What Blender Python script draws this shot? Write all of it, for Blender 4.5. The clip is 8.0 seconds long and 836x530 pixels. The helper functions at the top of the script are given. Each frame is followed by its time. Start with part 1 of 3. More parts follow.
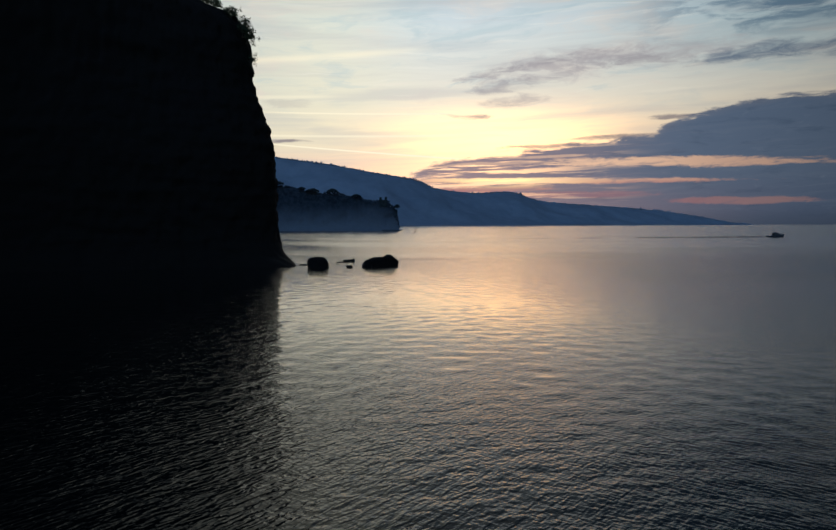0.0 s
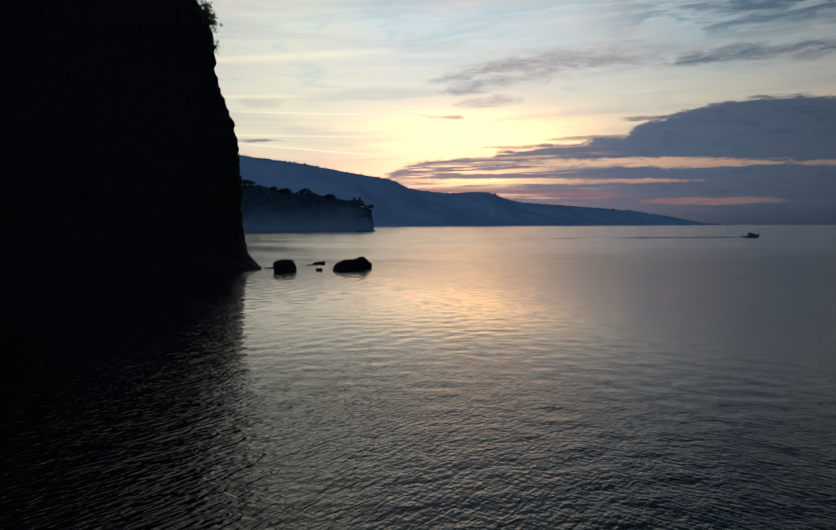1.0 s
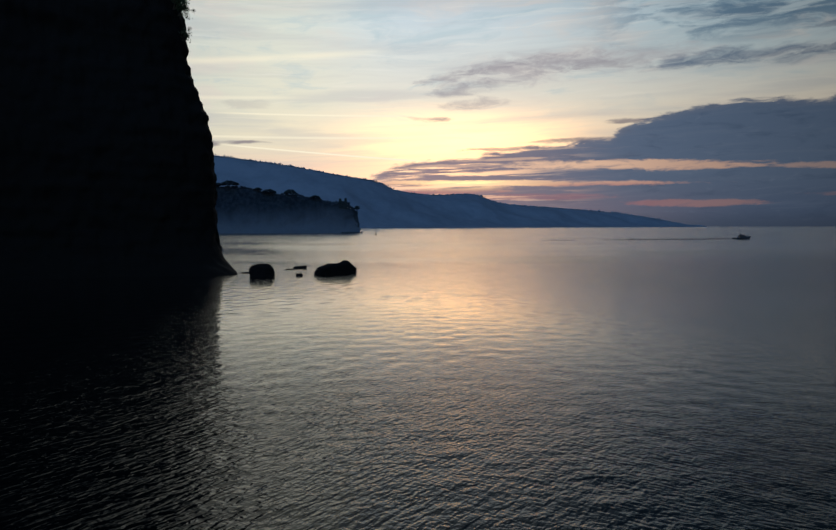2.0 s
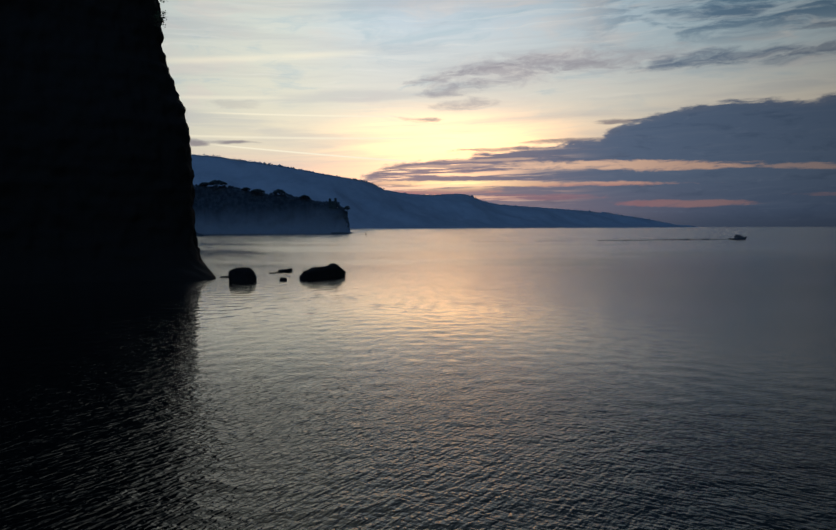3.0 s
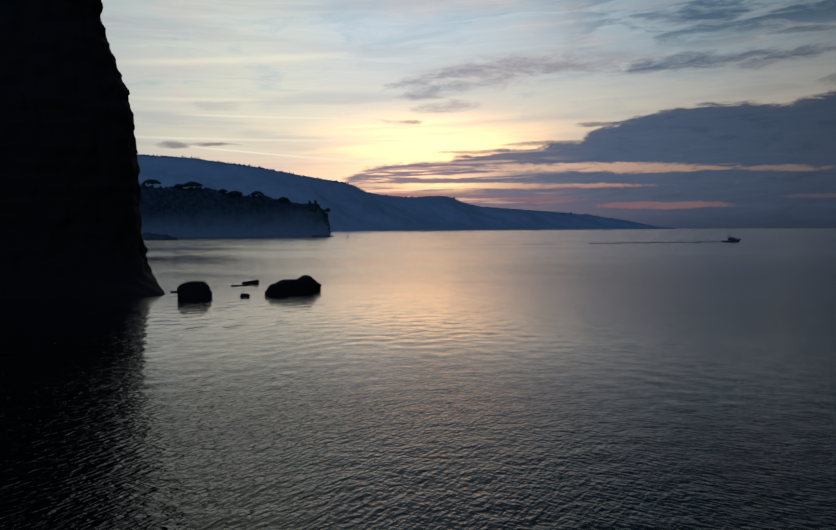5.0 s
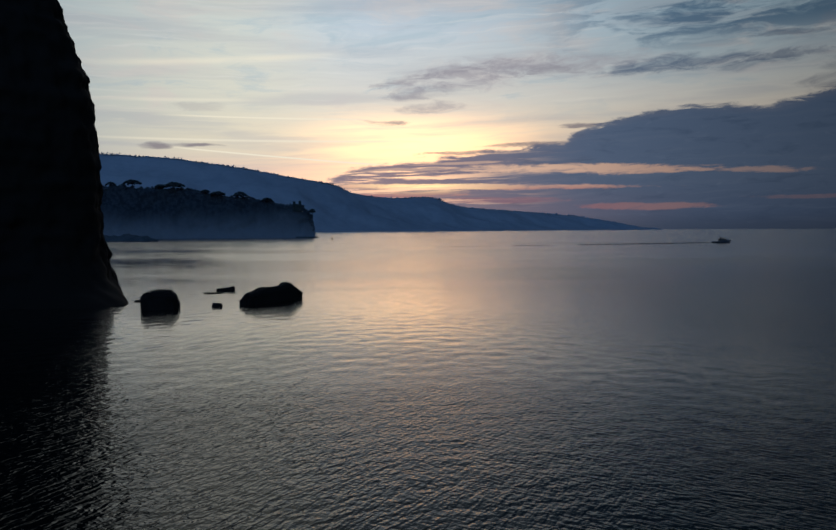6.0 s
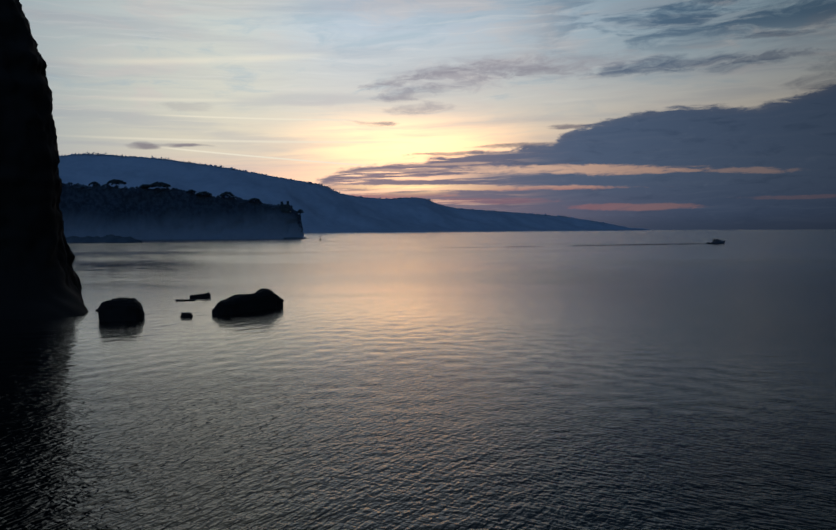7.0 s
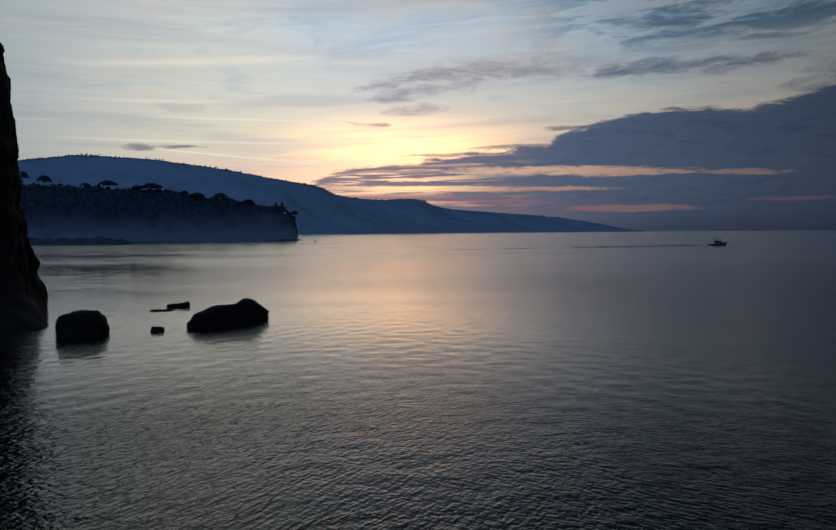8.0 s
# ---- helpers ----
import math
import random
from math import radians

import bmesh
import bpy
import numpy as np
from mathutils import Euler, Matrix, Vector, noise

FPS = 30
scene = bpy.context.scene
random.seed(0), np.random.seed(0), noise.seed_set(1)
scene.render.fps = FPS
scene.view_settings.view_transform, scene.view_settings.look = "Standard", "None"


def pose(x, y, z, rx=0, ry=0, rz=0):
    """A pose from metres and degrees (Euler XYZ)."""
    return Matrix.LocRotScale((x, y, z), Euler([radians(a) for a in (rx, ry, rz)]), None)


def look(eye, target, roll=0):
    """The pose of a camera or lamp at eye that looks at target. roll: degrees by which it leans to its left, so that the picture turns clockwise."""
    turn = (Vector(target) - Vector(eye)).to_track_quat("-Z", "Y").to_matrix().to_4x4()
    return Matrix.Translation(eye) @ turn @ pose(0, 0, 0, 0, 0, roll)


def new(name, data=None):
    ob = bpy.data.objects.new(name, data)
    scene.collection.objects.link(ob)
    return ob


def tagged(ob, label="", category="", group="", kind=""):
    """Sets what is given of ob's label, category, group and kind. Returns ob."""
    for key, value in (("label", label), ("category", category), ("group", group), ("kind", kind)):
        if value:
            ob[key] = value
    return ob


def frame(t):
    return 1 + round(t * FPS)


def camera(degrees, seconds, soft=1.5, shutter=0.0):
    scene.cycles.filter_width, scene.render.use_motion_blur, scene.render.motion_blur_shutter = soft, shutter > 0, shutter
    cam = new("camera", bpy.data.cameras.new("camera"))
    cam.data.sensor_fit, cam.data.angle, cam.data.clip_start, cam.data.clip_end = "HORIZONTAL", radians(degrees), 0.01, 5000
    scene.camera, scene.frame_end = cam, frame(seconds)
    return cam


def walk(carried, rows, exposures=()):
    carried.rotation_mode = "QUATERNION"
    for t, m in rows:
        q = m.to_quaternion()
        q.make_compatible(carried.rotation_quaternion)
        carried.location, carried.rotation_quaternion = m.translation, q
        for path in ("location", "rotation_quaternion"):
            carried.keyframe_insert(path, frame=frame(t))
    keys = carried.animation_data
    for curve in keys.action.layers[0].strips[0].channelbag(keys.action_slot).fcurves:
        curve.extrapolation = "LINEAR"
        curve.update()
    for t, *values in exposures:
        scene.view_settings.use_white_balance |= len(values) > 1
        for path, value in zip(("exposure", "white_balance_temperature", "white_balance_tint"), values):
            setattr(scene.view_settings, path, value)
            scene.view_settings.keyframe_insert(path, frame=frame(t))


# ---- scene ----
cam = camera(62.4, 8.0)
PATH = [
    (0, (-1.03, 1.69, 10.632), (-1.029, 3.687, 10.511), 0.0),
    (0.5, (-1.036, 7.105, 10.587), (-0.991, 9.101, 10.467), 0.0),
    (1, (-1.088, 12.544, 10.554), (-1.013, 14.539, 10.434), 0.0),
    (1.5, (-1.01, 18.053, 10.505), (-0.913, 20.048, 10.388), -0.0),
    (3, (-1.137, 34.716, 10.433), (-0.995, 36.708, 10.319), -0.0),
    (3.5, (-1.153, 40.292, 10.504), (-0.997, 42.282, 10.39), 0.0),
    (4, (-1.052, 45.834, 10.609), (-0.884, 47.824, 10.497), -0.0),
    (5.5, (-0.759, 62.147, 10.858), (-0.545, 64.133, 10.752), -0.2),
    (6, (-0.706, 67.392, 10.919), (-0.469, 69.375, 10.814), -0.2),
    (6.5, (-0.5, 72.489, 10.914), (-0.244, 74.469, 10.81), -0.2),
    (7, (-0.056, 77.519, 10.921), (0.212, 79.499, 10.818), -0.2),
    (7.5, (0.308, 82.487, 10.983), (0.586, 84.465, 10.881), -0.2),
    (8, (0.643, 87.423, 11.096), (0.924, 89.401, 10.9968), -0.26),
]
walk(cam, [(t, look(e, g, r)) for t, e, g, r in PATH],
     [(0, 0.08, 6350, 10), (3, -0.02, 6180, 11), (5.5, -0.12, 6050, 12), (8, -0.2, 5950, 13)])

# ---- light: dusk sky with clouds ----
scene.view_settings.exposure = 0.0
world = bpy.data.worlds.new("dusk_sky")
scene.world = world
world.use_nodes = True
wt = world.node_tree
wt.nodes.clear()


def put(tree, sock, value):
    if isinstance(value, bpy.types.NodeSocket):
        tree.links.new(value, sock)
    elif isinstance(value, (tuple, list)) and len(value) == 3 and sock.type == "RGBA":
        sock.default_value = (*value, 1.0)
    else:
        sock.default_value = value


def m_(op, a, b=None, c=None, tree=None, clamp=False):
    """One Math node; its value."""
    n = (tree or wt).nodes.new("ShaderNodeMath")
    n.operation, n.use_clamp = op, clamp
    for i, v in enumerate((a, b, c)):
        if v is not None:
            put(tree or wt, n.inputs[i], v)
    return n.outputs[0]


def smooth_(v, lo, hi, a=0.0, b=1.0, tree=None):
    n = (tree or wt).nodes.new("ShaderNodeMapRange")
    n.interpolation_type = "SMOOTHSTEP"
    for i, x in enumerate((v, lo, hi, a, b)):
        put(tree or wt, n.inputs[i], x)
    return n.outputs[0]


def mix_(f, a, b, blend="MIX", tree=None):
    n = (tree or wt).nodes.new("ShaderNodeMix")
    n.data_type, n.blend_type, n.clamp_factor = "RGBA", blend, True
    put(tree or wt, n.inputs[0], f)
    put(tree or wt, n.inputs[6], a)
    put(tree or wt, n.inputs[7], b)
    return n.outputs[2]


def ramp_(f, stops, tree=None, interp="LINEAR"):
    n = (tree or wt).nodes.new("ShaderNodeValToRGB")
    n.color_ramp.interpolation = interp
    el = n.color_ramp.elements
    while len(el) < len(stops):
        el.new(0.5)
    for e, (p, c) in zip(el, stops):
        e.position, e.color = p, (*c, 1.0) if isinstance(c, tuple) else (c, c, c, 1.0)
    put(tree or wt, n.inputs[0], f)
    return n.outputs[0]


def noise_(vec, scale, detail=5.0, rough=0.55, dist=0.0, tree=None):
    n = (tree or wt).nodes.new("ShaderNodeTexNoise")
    put(tree or wt, n.inputs["Vector"], vec)
    n.inputs["Scale"].default_value, n.inputs["Detail"].default_value = scale, detail
    n.inputs["Roughness"].default_value, n.inputs["Distortion"].default_value = rough, dist
    return n.outputs[0]


def xyz_(x, y, z, tree=None):
    n = (tree or wt).nodes.new("ShaderNodeCombineXYZ")
    for i, v in enumerate((x, y, z)):
        put(tree or wt, n.inputs[i], v)
    return n.outputs[0]


coord = wt.nodes.new("ShaderNodeTexCoord")
split = wt.nodes.new("ShaderNodeSeparateXYZ")
wt.links.new(coord.outputs["Generated"], split.inputs[0])
# azimuth east of +y and elevation, both in degrees
AZ = m_("MULTIPLY", m_("ARCTAN2", split.outputs[0], split.outputs[1]), 57.2958)
EL = m_("MULTIPLY", m_("ARCSINE", split.outputs[2]), 57.2958)

# clear sky of the afterglow: by height, then brightest round where the sun went down
clear = ramp_(m_("DIVIDE", m_("MAXIMUM", EL, 0.0), 40.0), [
    (0.0, (0.46, 0.28, 0.25)), (0.06, (0.78, 0.47, 0.35)), (0.11, (0.89, 0.62, 0.45)), (0.175, (0.88, 0.71, 0.50)),
    (0.25, (0.81, 0.755, 0.62)), (0.40, (0.61, 0.69, 0.71)), (0.47, (0.44, 0.50, 0.53)), (0.54, (0.23, 0.275, 0.305)), (0.64, (0.125, 0.16, 0.19)), (1.0, (0.06, 0.085, 0.11))])


def bell(da, de, wa, we):
    q = m_("ADD", m_("POWER", m_("DIVIDE", da, wa), 2.0), m_("POWER", m_("DIVIDE", de, we), 2.0))
    return m_("EXPONENT", m_("MULTIPLY", q, -1.0))


# turbulence shared by the clouds: a slow drift that bends them and a fine one that frays them
drift = wt.nodes.new("ShaderNodeTexNoise")
wt.links.new(xyz_(m_("MULTIPLY", AZ, 0.14), m_("MULTIPLY", EL, 0.5), 1.0), drift.inputs["Vector"])
drift.inputs["Scale"].default_value, drift.inputs["Detail"].default_value = 1.0, 3.0
bend = wt.nodes.new("ShaderNodeSeparateColor")
wt.links.new(drift.outputs[1], bend.inputs[0])
wa_ = m_("SUBTRACT", bend.outputs[0], 0.5)
AZW = m_("ADD", AZ, m_("MULTIPLY", wa_, 7.0))
ELW = m_("ADD", EL, m_("MULTIPLY", m_("SUBTRACT", bend.outputs[1], 0.5), 1.5))
lie = m_("SUBTRACT", ELW, m_("MULTIPLY", AZW, 0.035))
fray = noise_(xyz_(m_("MULTIPLY", AZW, 0.34), m_("MULTIPLY", lie, 1.45), 7.0), 1.0, 9.0, 0.62, 0.35)
fray = m_("SUBTRACT", fray, 0.5)
puff = noise_(xyz_(m_("MULTIPLY", AZW, 0.75), m_("MULTIPLY", lie, 2.3), 2.0), 1.0, 7.0, 0.66, 0.5)
puff = m_("SUBTRACT", puff, 0.5)
wisp = noise_(xyz_(m_("MULTIPLY", AZW, 0.10), m_("MULTIPLY", lie, 2.6), 5.0), 1.0, 7.0, 0.6, 0.3)
wisp = m_("SUBTRACT", wisp, 0.5)

side = m_("SUBTRACT", AZ, 5.5)
glow = bell(side, m_("SUBTRACT", EL, m_("ADD", 7.2, m_("MULTIPLY", wisp, 3.0))), 9.5, 1.8)
glow_low = bell(m_("SUBTRACT", AZ, 7.0), m_("SUBTRACT", EL, 3.6), 10.0, 1.6)
west = m_("POWER", m_("DIVIDE", m_("SUBTRACT", AZ, -2.0), 42.0), 2.0)
fall = m_("ADD", 0.03, m_("MULTIPLY", 0.97, m_("EXPONENT", m_("MULTIPLY", -1.0, west))))
sky = mix_(1.0, clear, mix_(glow, (0, 0, 0), (0.85, 0.47, 0.11)), "ADD")
sky = mix_(1.0, sky, mix_(glow_low, (0, 0, 0), (0.85, 0.42, 0.11)), "ADD")

core = bell(m_("SUBTRACT", AZ, 8.5), m_("SUBTRACT", EL, 6.8), 7.0, 1.9)
sky = mix_(1.0, sky, mix_(core, (0, 0, 0), (0.88, 0.32, 0.06)), "ADD")
sky = mix_(m_("MULTIPLY", smooth_(AZ, 3.0, -9.0, 0.0, 0.55), smooth_(EL, 4.5, 6.5)), sky, (0.80, 0.77, 0.56))
sky = mix_(smooth_(AZ, -7.0, -28.0, 0.0, 0.75), sky, (0.40, 0.51, 0.545))
sky = mix_(m_("MULTIPLY", smooth_(AZ, 8.0, 30.0), smooth_(EL, 9.0, 15.0, 0.0, 0.6)), sky, (0.37, 0.545, 0.60))
# thin cloud sheets, some warm, some letting the blue through
mottle = noise_(xyz_(m_("MULTIPLY", AZW, 0.11), m_("MULTIPLY", lie, 0.42), 15.0), 1.0, 6.0, 0.6, 0.6)
sky = mix_(m_("MULTIPLY", smooth_(mottle, 0.50, 0.66), smooth_(EL, 6.0, 10.0, 0.0, 0.38)), sky, (0.80, 0.68, 0.58))
sky = mix_(m_("MULTIPLY", smooth_(mottle, 0.48, 0.34), smooth_(EL, 7.0, 12.0, 0.0, 0.42)), sky, (0.40, 0.54, 0.58))
# thin high streaks, darker and brighter
streak_v = xyz_(m_("MULTIPLY", AZW, 0.05), m_("ADD", m_("MULTIPLY", EL, 0.62), m_("MULTIPLY", AZ, -0.012)), 3.0)
streak = noise_(streak_v, 1.0, 7.0, 0.52, 0.25)
sky = mix_(smooth_(streak, 0.47, 0.68, 0.0, 0.36), sky, (0.44, 0.46, 0.48))
sky = mix_(smooth_(wisp, 0.0, 0.22, 0.0, 0.16), sky, (0.55, 0.50, 0.48))
sky = mix_(smooth_(wisp, -0.02, -0.2, 0.0, 0.26), sky, mix_(smooth_(EL, 5.0, 13.0), (1.0, 0.84, 0.56), (0.90, 0.86, 0.76)))


def vapour(az, el, half_az, half_el, slope=0.0, erode=2.2, soft=1.1):
    """Cover of one torn streak of cloud: 1 in its core, 0 outside."""
    da = m_("SUBTRACT", AZW, az)
    de = m_("SUBTRACT", m_("SUBTRACT", ELW, el), m_("MULTIPLY", da, slope))
    q = m_("ADD", m_("POWER", m_("DIVIDE", da, half_az), 2.0), m_("POWER", m_("DIVIDE", de, half_el), 2.0))
    return smooth_(m_("ADD", m_("SUBTRACT", 1.0, q), m_("MULTIPLY", m_("ADD", fray, m_("MULTIPLY", puff, 0.8)), erode)), 1.1 - soft, soft)


def trail(az0, el0, az1, el1, wide, fade):
    """A straight vapour trail between two directions."""
    t = m_("DIVIDE", m_("SUBTRACT", AZ, az0), az1 - az0)
    de = m_("ABSOLUTE", m_("SUBTRACT", m_("SUBTRACT", EL, el0), m_("MULTIPLY", t, el1 - el0)))
    along = m_("MULTIPLY", smooth_(t, 0.0, fade), smooth_(t, 1.0, 1.0 - fade))
    return m_("MULTIPLY", smooth_(de, wide, 0.0), along)


for az0, el0, az1, el1, wide, fade, much in ((-13.6, 6.45, 5.0, 5.15, 0.10, 0.16, 1.0), (-14.5, 8.8, 5.0, 8.9, 0.10, 0.25, 0.85),
                                             (-22.0, 6.9, 9.0, 7.2, 0.15, 0.3, 0.65), (-21.0, 12.0, 2.5, 14.1, 0.42, 0.35, 0.55),
                                             (-19.0, 9.7, -4.0, 10.3, 0.22, 0.4, 0.40)):
    sky = mix_(m_("MULTIPLY", trail(az0, el0, az1, el1, wide, fade), much), sky, (1.0, 0.90, 0.66))

# torn streaks: azimuth, elevation, half width, half height, slope, fraying, cover, colour
BLUE, MAUVE, GREY, HAZE = (0.088, 0.150, 0.240), (0.235, 0.205, 0.225), (0.32, 0.30, 0.325), (0.46, 0.43, 0.44)
for az, el, ha, he, sl, er, much, col in (
        (11.0, 12.3, 8.0, 1.2, 0.09, 3.0, 0.55, HAZE), (19.0, 12.8, 7.5, 0.95, 0.02, 3.2, 0.60, HAZE), (10.0, 12.7, 3.4, 0.4, 0.10, 2.6, 0.5, GREY), (18.0, 12.5, 3.4, 0.4, 0.03, 2.6, 0.55, GREY), (40.5, 10.9, 5.0, 1.5, 0.12, 2.6, 0.62, (0.11, 0.14, 0.19)), (26.6, 12.35, 5.0, 0.72, 0.035, 2.6, 0.80, BLUE), (24.0, 12.0, 3.4, 0.4, 0.03, 3.0, 0.45, BLUE),
        (32.5, 11.9, 3.2, 0.35, 0.03, 3.0, 0.55, BLUE), (13.5, 12.5, 5.5, 0.7, 0.09, 4.2, 0.40, GREY),
        (5.6, 11.9, 3.4, 0.5, 0.14, 3.0, 0.62, GREY), (7.2, 11.0, 2.8, 0.45, 0.10, 3.0, 0.66, GREY), (7.6, 10.0, 2.4, 0.42, 0.1, 3.0, 0.60, GREY),
        (4.3, 8.75, 2.0, 0.32, 0.06, 2.0, 0.80, (0.33, 0.27, 0.27)), (-10.4, 9.55, 2.4, 0.4, 0.0, 2.2, 0.3, (0.36, 0.34, 0.35)),
        (-11.2, 6.7, 2.6, 0.22, 0.0, 1.4, 0.85, MAUVE), (-14.0, 6.6, 1.5, 0.26, 0.0, 1.6, 0.8, MAUVE), (34.5, 12.3, 4.5, 0.35, 0.03, 2.5, 0.6, (0.13, 0.17, 0.24)),
        (34.0, 13.9, 4.0, 0.35, 0.03, 2.5, 0.6, (0.13, 0.17, 0.24)), (20.0, 8.1, 3.2, 0.24, 0.02, 2.0, 0.8, MAUVE), (16.5, 6.75, 5.0, 0.24, 0.02, 2.0, 0.8, MAUVE),
        (11.0, 6.1, 5.0, 0.22, 0.03, 2.0, 0.75, MAUVE)):
    sky = mix_(m_("MULTIPLY", vapour(az, el, ha, he, sl, er, 1.5 if er > 2.5 else 1.1), much), sky, col)

# ribbed sheet high up on the east side
rib = noise_(xyz_(m_("MULTIPLY", AZW, 0.15), m_("SUBTRACT", m_("MULTIPLY", ELW, 0.85), m_("MULTIPLY", AZ, 0.035)), 11.0), 1.0, 8.0, 0.62, 0.25)
sheet = m_("MULTIPLY", smooth_(AZ, 13.0, 27.0), smooth_(EL, 12.6, 15.2))
sheet = m_("MULTIPLY", sheet, smooth_(AZ, 75.0, 50.0))
sky = mix_(m_("MULTIPLY", sheet, smooth_(rib, 0.42, 0.60, 0.0, 0.84)), sky, (0.082, 0.172, 0.268))
sky = mix_(m_("MULTIPLY", smooth_(AZ, 5.0, 24.0), smooth_(EL, 17.6, 20.5, 0.0, 0.95)), sky, (0.036, 0.064, 0.112))

# low bank: its top climbs eastwards
bank_top = ramp_(m_("DIVIDE", m_("ADD", AZ, 20.0), 80.0), [
    (0.0, 0.05), (0.20, 0.30), (0.235, 0.44), (0.32, 0.56), (0.40, 0.635), (0.484, 0.71), (0.498, 0.79), (0.527, 0.878), (0.562, 0.935), (0.60, 0.965), (0.67, 0.93), (0.75, 1.0), (1.0, 1.0)])
bank_top = m_("MULTIPLY", bank_top, 9.8)
bank_top = m_("ADD", bank_top, smooth_(AZ, 34.0, 44.0, 0.0, 1.3))
rise = m_("SUBTRACT", bank_top, ELW)
bank = smooth_(m_("ADD", rise, m_("ADD", m_("MULTIPLY", fray, 1.5), m_("MULTIPLY", puff, 0.8))), -0.05, 0.42)
fingers = noise_(xyz_(m_("MULTIPLY", AZ, 0.13), m_("SUBTRACT", m_("MULTIPLY", EL, 2.1), m_("MULTIPLY", AZ, 0.05)), 21.0), 1.0, 7.0, 0.62, 0.1)
bank = m_("MULTIPLY", bank, m_("SUBTRACT", 1.0, m_("MULTIPLY", smooth_(AZ, 20.0, 5.0), smooth_(fingers, 0.49, 0.60, 0.0, 0.85))))
gaps = None
for az, el, ha, he, sl, much in ((20.5, 4.75, 11.5, 0.45, -0.012, 1.0), (10.5, 3.42, 15.5, 0.26, -0.012, 1.0), (25.0, 1.75, 5.6, 0.34, -0.01, 0.62),
                                 (33.5, 4.3, 3.6, 0.30, -0.02, 0.55), (36.5, 2.25, 5.0, 0.2, 0.0, 0.3), (6.0, 4.85, 4.5, 0.2, 0.03, 0.5), (10.0, 5.35, 4.0, 0.13, 0.03, 0.5),
                                 (13.0, 2.3, 7.0, 0.3, 0.0, 0.35), (2.0, 2.9, 9.0, 0.5, 0.0, 0.7)):
    da = m_("SUBTRACT", AZW, az)
    de = m_("SUBTRACT", m_("SUBTRACT", m_("ADD", EL, m_("MULTIPLY", wa_, 0.35)), el), m_("MULTIPLY", da, sl))
    q = m_("ADD", m_("POWER", m_("DIVIDE", da, ha), 2.0), m_("POWER", m_("DIVIDE", de, he), 2.0))
    g = m_("MULTIPLY", smooth_(m_("ADD", m_("SUBTRACT", 1.0, q), m_("MULTIPLY", m_("ADD", m_("ADD", wisp, fray), puff), 1.7)), -0.1, 0.8), much)
    gaps = g if gaps is None else m_("MAXIMUM", gaps, g)
body = mix_(smooth_(AZ, 2.0, 22.0), (0.27, 0.21, 0.24), (0.100, 0.148, 0.228))
body = mix_(smooth_(EL, 4.2, 1.0, 0.0, 0.6), body, mix_(smooth_(AZ, 12.0, 32.0), (0.21, 0.165, 0.20), (0.068, 0.108, 0.182)))
body = mix_(smooth_(wisp, 0.0, 0.20, 0.0, 0.45), body, mix_(smooth_(AZ, 8.0, 24.0), (0.33, 0.25, 0.25), (0.125, 0.170, 0.245)))
body = mix_(smooth_(puff, 0.04, 0.30, 0.0, 0.55), body, mix_(smooth_(AZ, 8.0, 24.0), (0.36, 0.27, 0.26), (0.150, 0.198, 0.278)))
body = mix_(smooth_(fray, 0.0, 0.22, 0.0, 0.45), body, mix_(smooth_(AZ, 8.0, 24.0), (0.16, 0.13, 0.16), (0.048, 0.086, 0.150)))
body = mix_(smooth_(rise, 0.9, 0.0, 0.0, 0.22), body, (0.30, 0.27, 0.28))
slit = mix_(smooth_(EL, 2.6, 4.2), (0.40, 0.145, 0.165), (0.90, 0.57, 0.38))
slit = mix_(smooth_(AZ, 15.0, 28.0, 0.0, 0.6), slit, (0.50, 0.31, 0.25))
slit = mix_(bell(m_("SUBTRACT", AZ, 7.5), m_("SUBTRACT", EL, 3.45), 5.0, 0.5), slit, (1.7, 1.15, 0.52))
sky = mix_(bank, sky, body)
sky = mix_(m_("MULTIPLY", m_("MULTIPLY", gaps, bank), 0.92), sky, slit)
# dusk haze along the sea's rim
sky = mix_(smooth_(EL, 1.6, -0.2, 0.0, 0.9), sky, mix_(smooth_(AZ, 5.0, 28.0), (0.30, 0.22, 0.22), (0.064, 0.090, 0.138)))

# the afterglow fades away from the west; the rest of the dome is dusk sky, strengthened behind
air = wt.nodes.new("ShaderNodeTexSky")
air.sky_type, air.sun_disc = "NISHITA", False
air.sun_elevation, air.sun_rotation = radians(1.0), radians(5.0)
air.air_density, air.dust_density, air.ozone_density = 1.0, 2.0, 2.0
# unseen sky behind boosted to light the headland, swung westwards off the cliff face
away = smooth_(m_("COSINE", m_("MULTIPLY", m_("ADD", AZ, 162.0), 0.0174533)), 0.10, 0.95, 0.02, 4.2)
dome = mix_(1.0, air.outputs[0], (0.17, 0.195, 0.235), "MULTIPLY")
dome = mix_(1.0, dome, xyz_(away, away, away), "MULTIPLY")
fall = m_("MULTIPLY", fall, smooth_(AZ, 17.0, 44.0, 1.0, 0.88))
# sky above the cliff, out of view, darkened to dull the water's glints
over_land = m_("MULTIPLY", smooth_(AZ, -8.0, -28.0), smooth_(EL, 18.0, 24.0))
fall = m_("MULTIPLY", fall, m_("SUBTRACT", 1.0, m_("MULTIPLY", over_land, 0.92)))
afterglow = mix_(1.0, sky, xyz_(fall, fall, fall), "MULTIPLY")
back = wt.nodes.new("ShaderNodeBackground")
wt.links.new(mix_(1.0, afterglow, dome, "ADD"), back.inputs[0])
back.inputs[1].default_value = 1.0
wt.links.new(back.outputs[0], wt.nodes.new("ShaderNodeOutputWorld").inputs[0])

# the sun is down: the glowing sky is the only light

# ---- materials ----


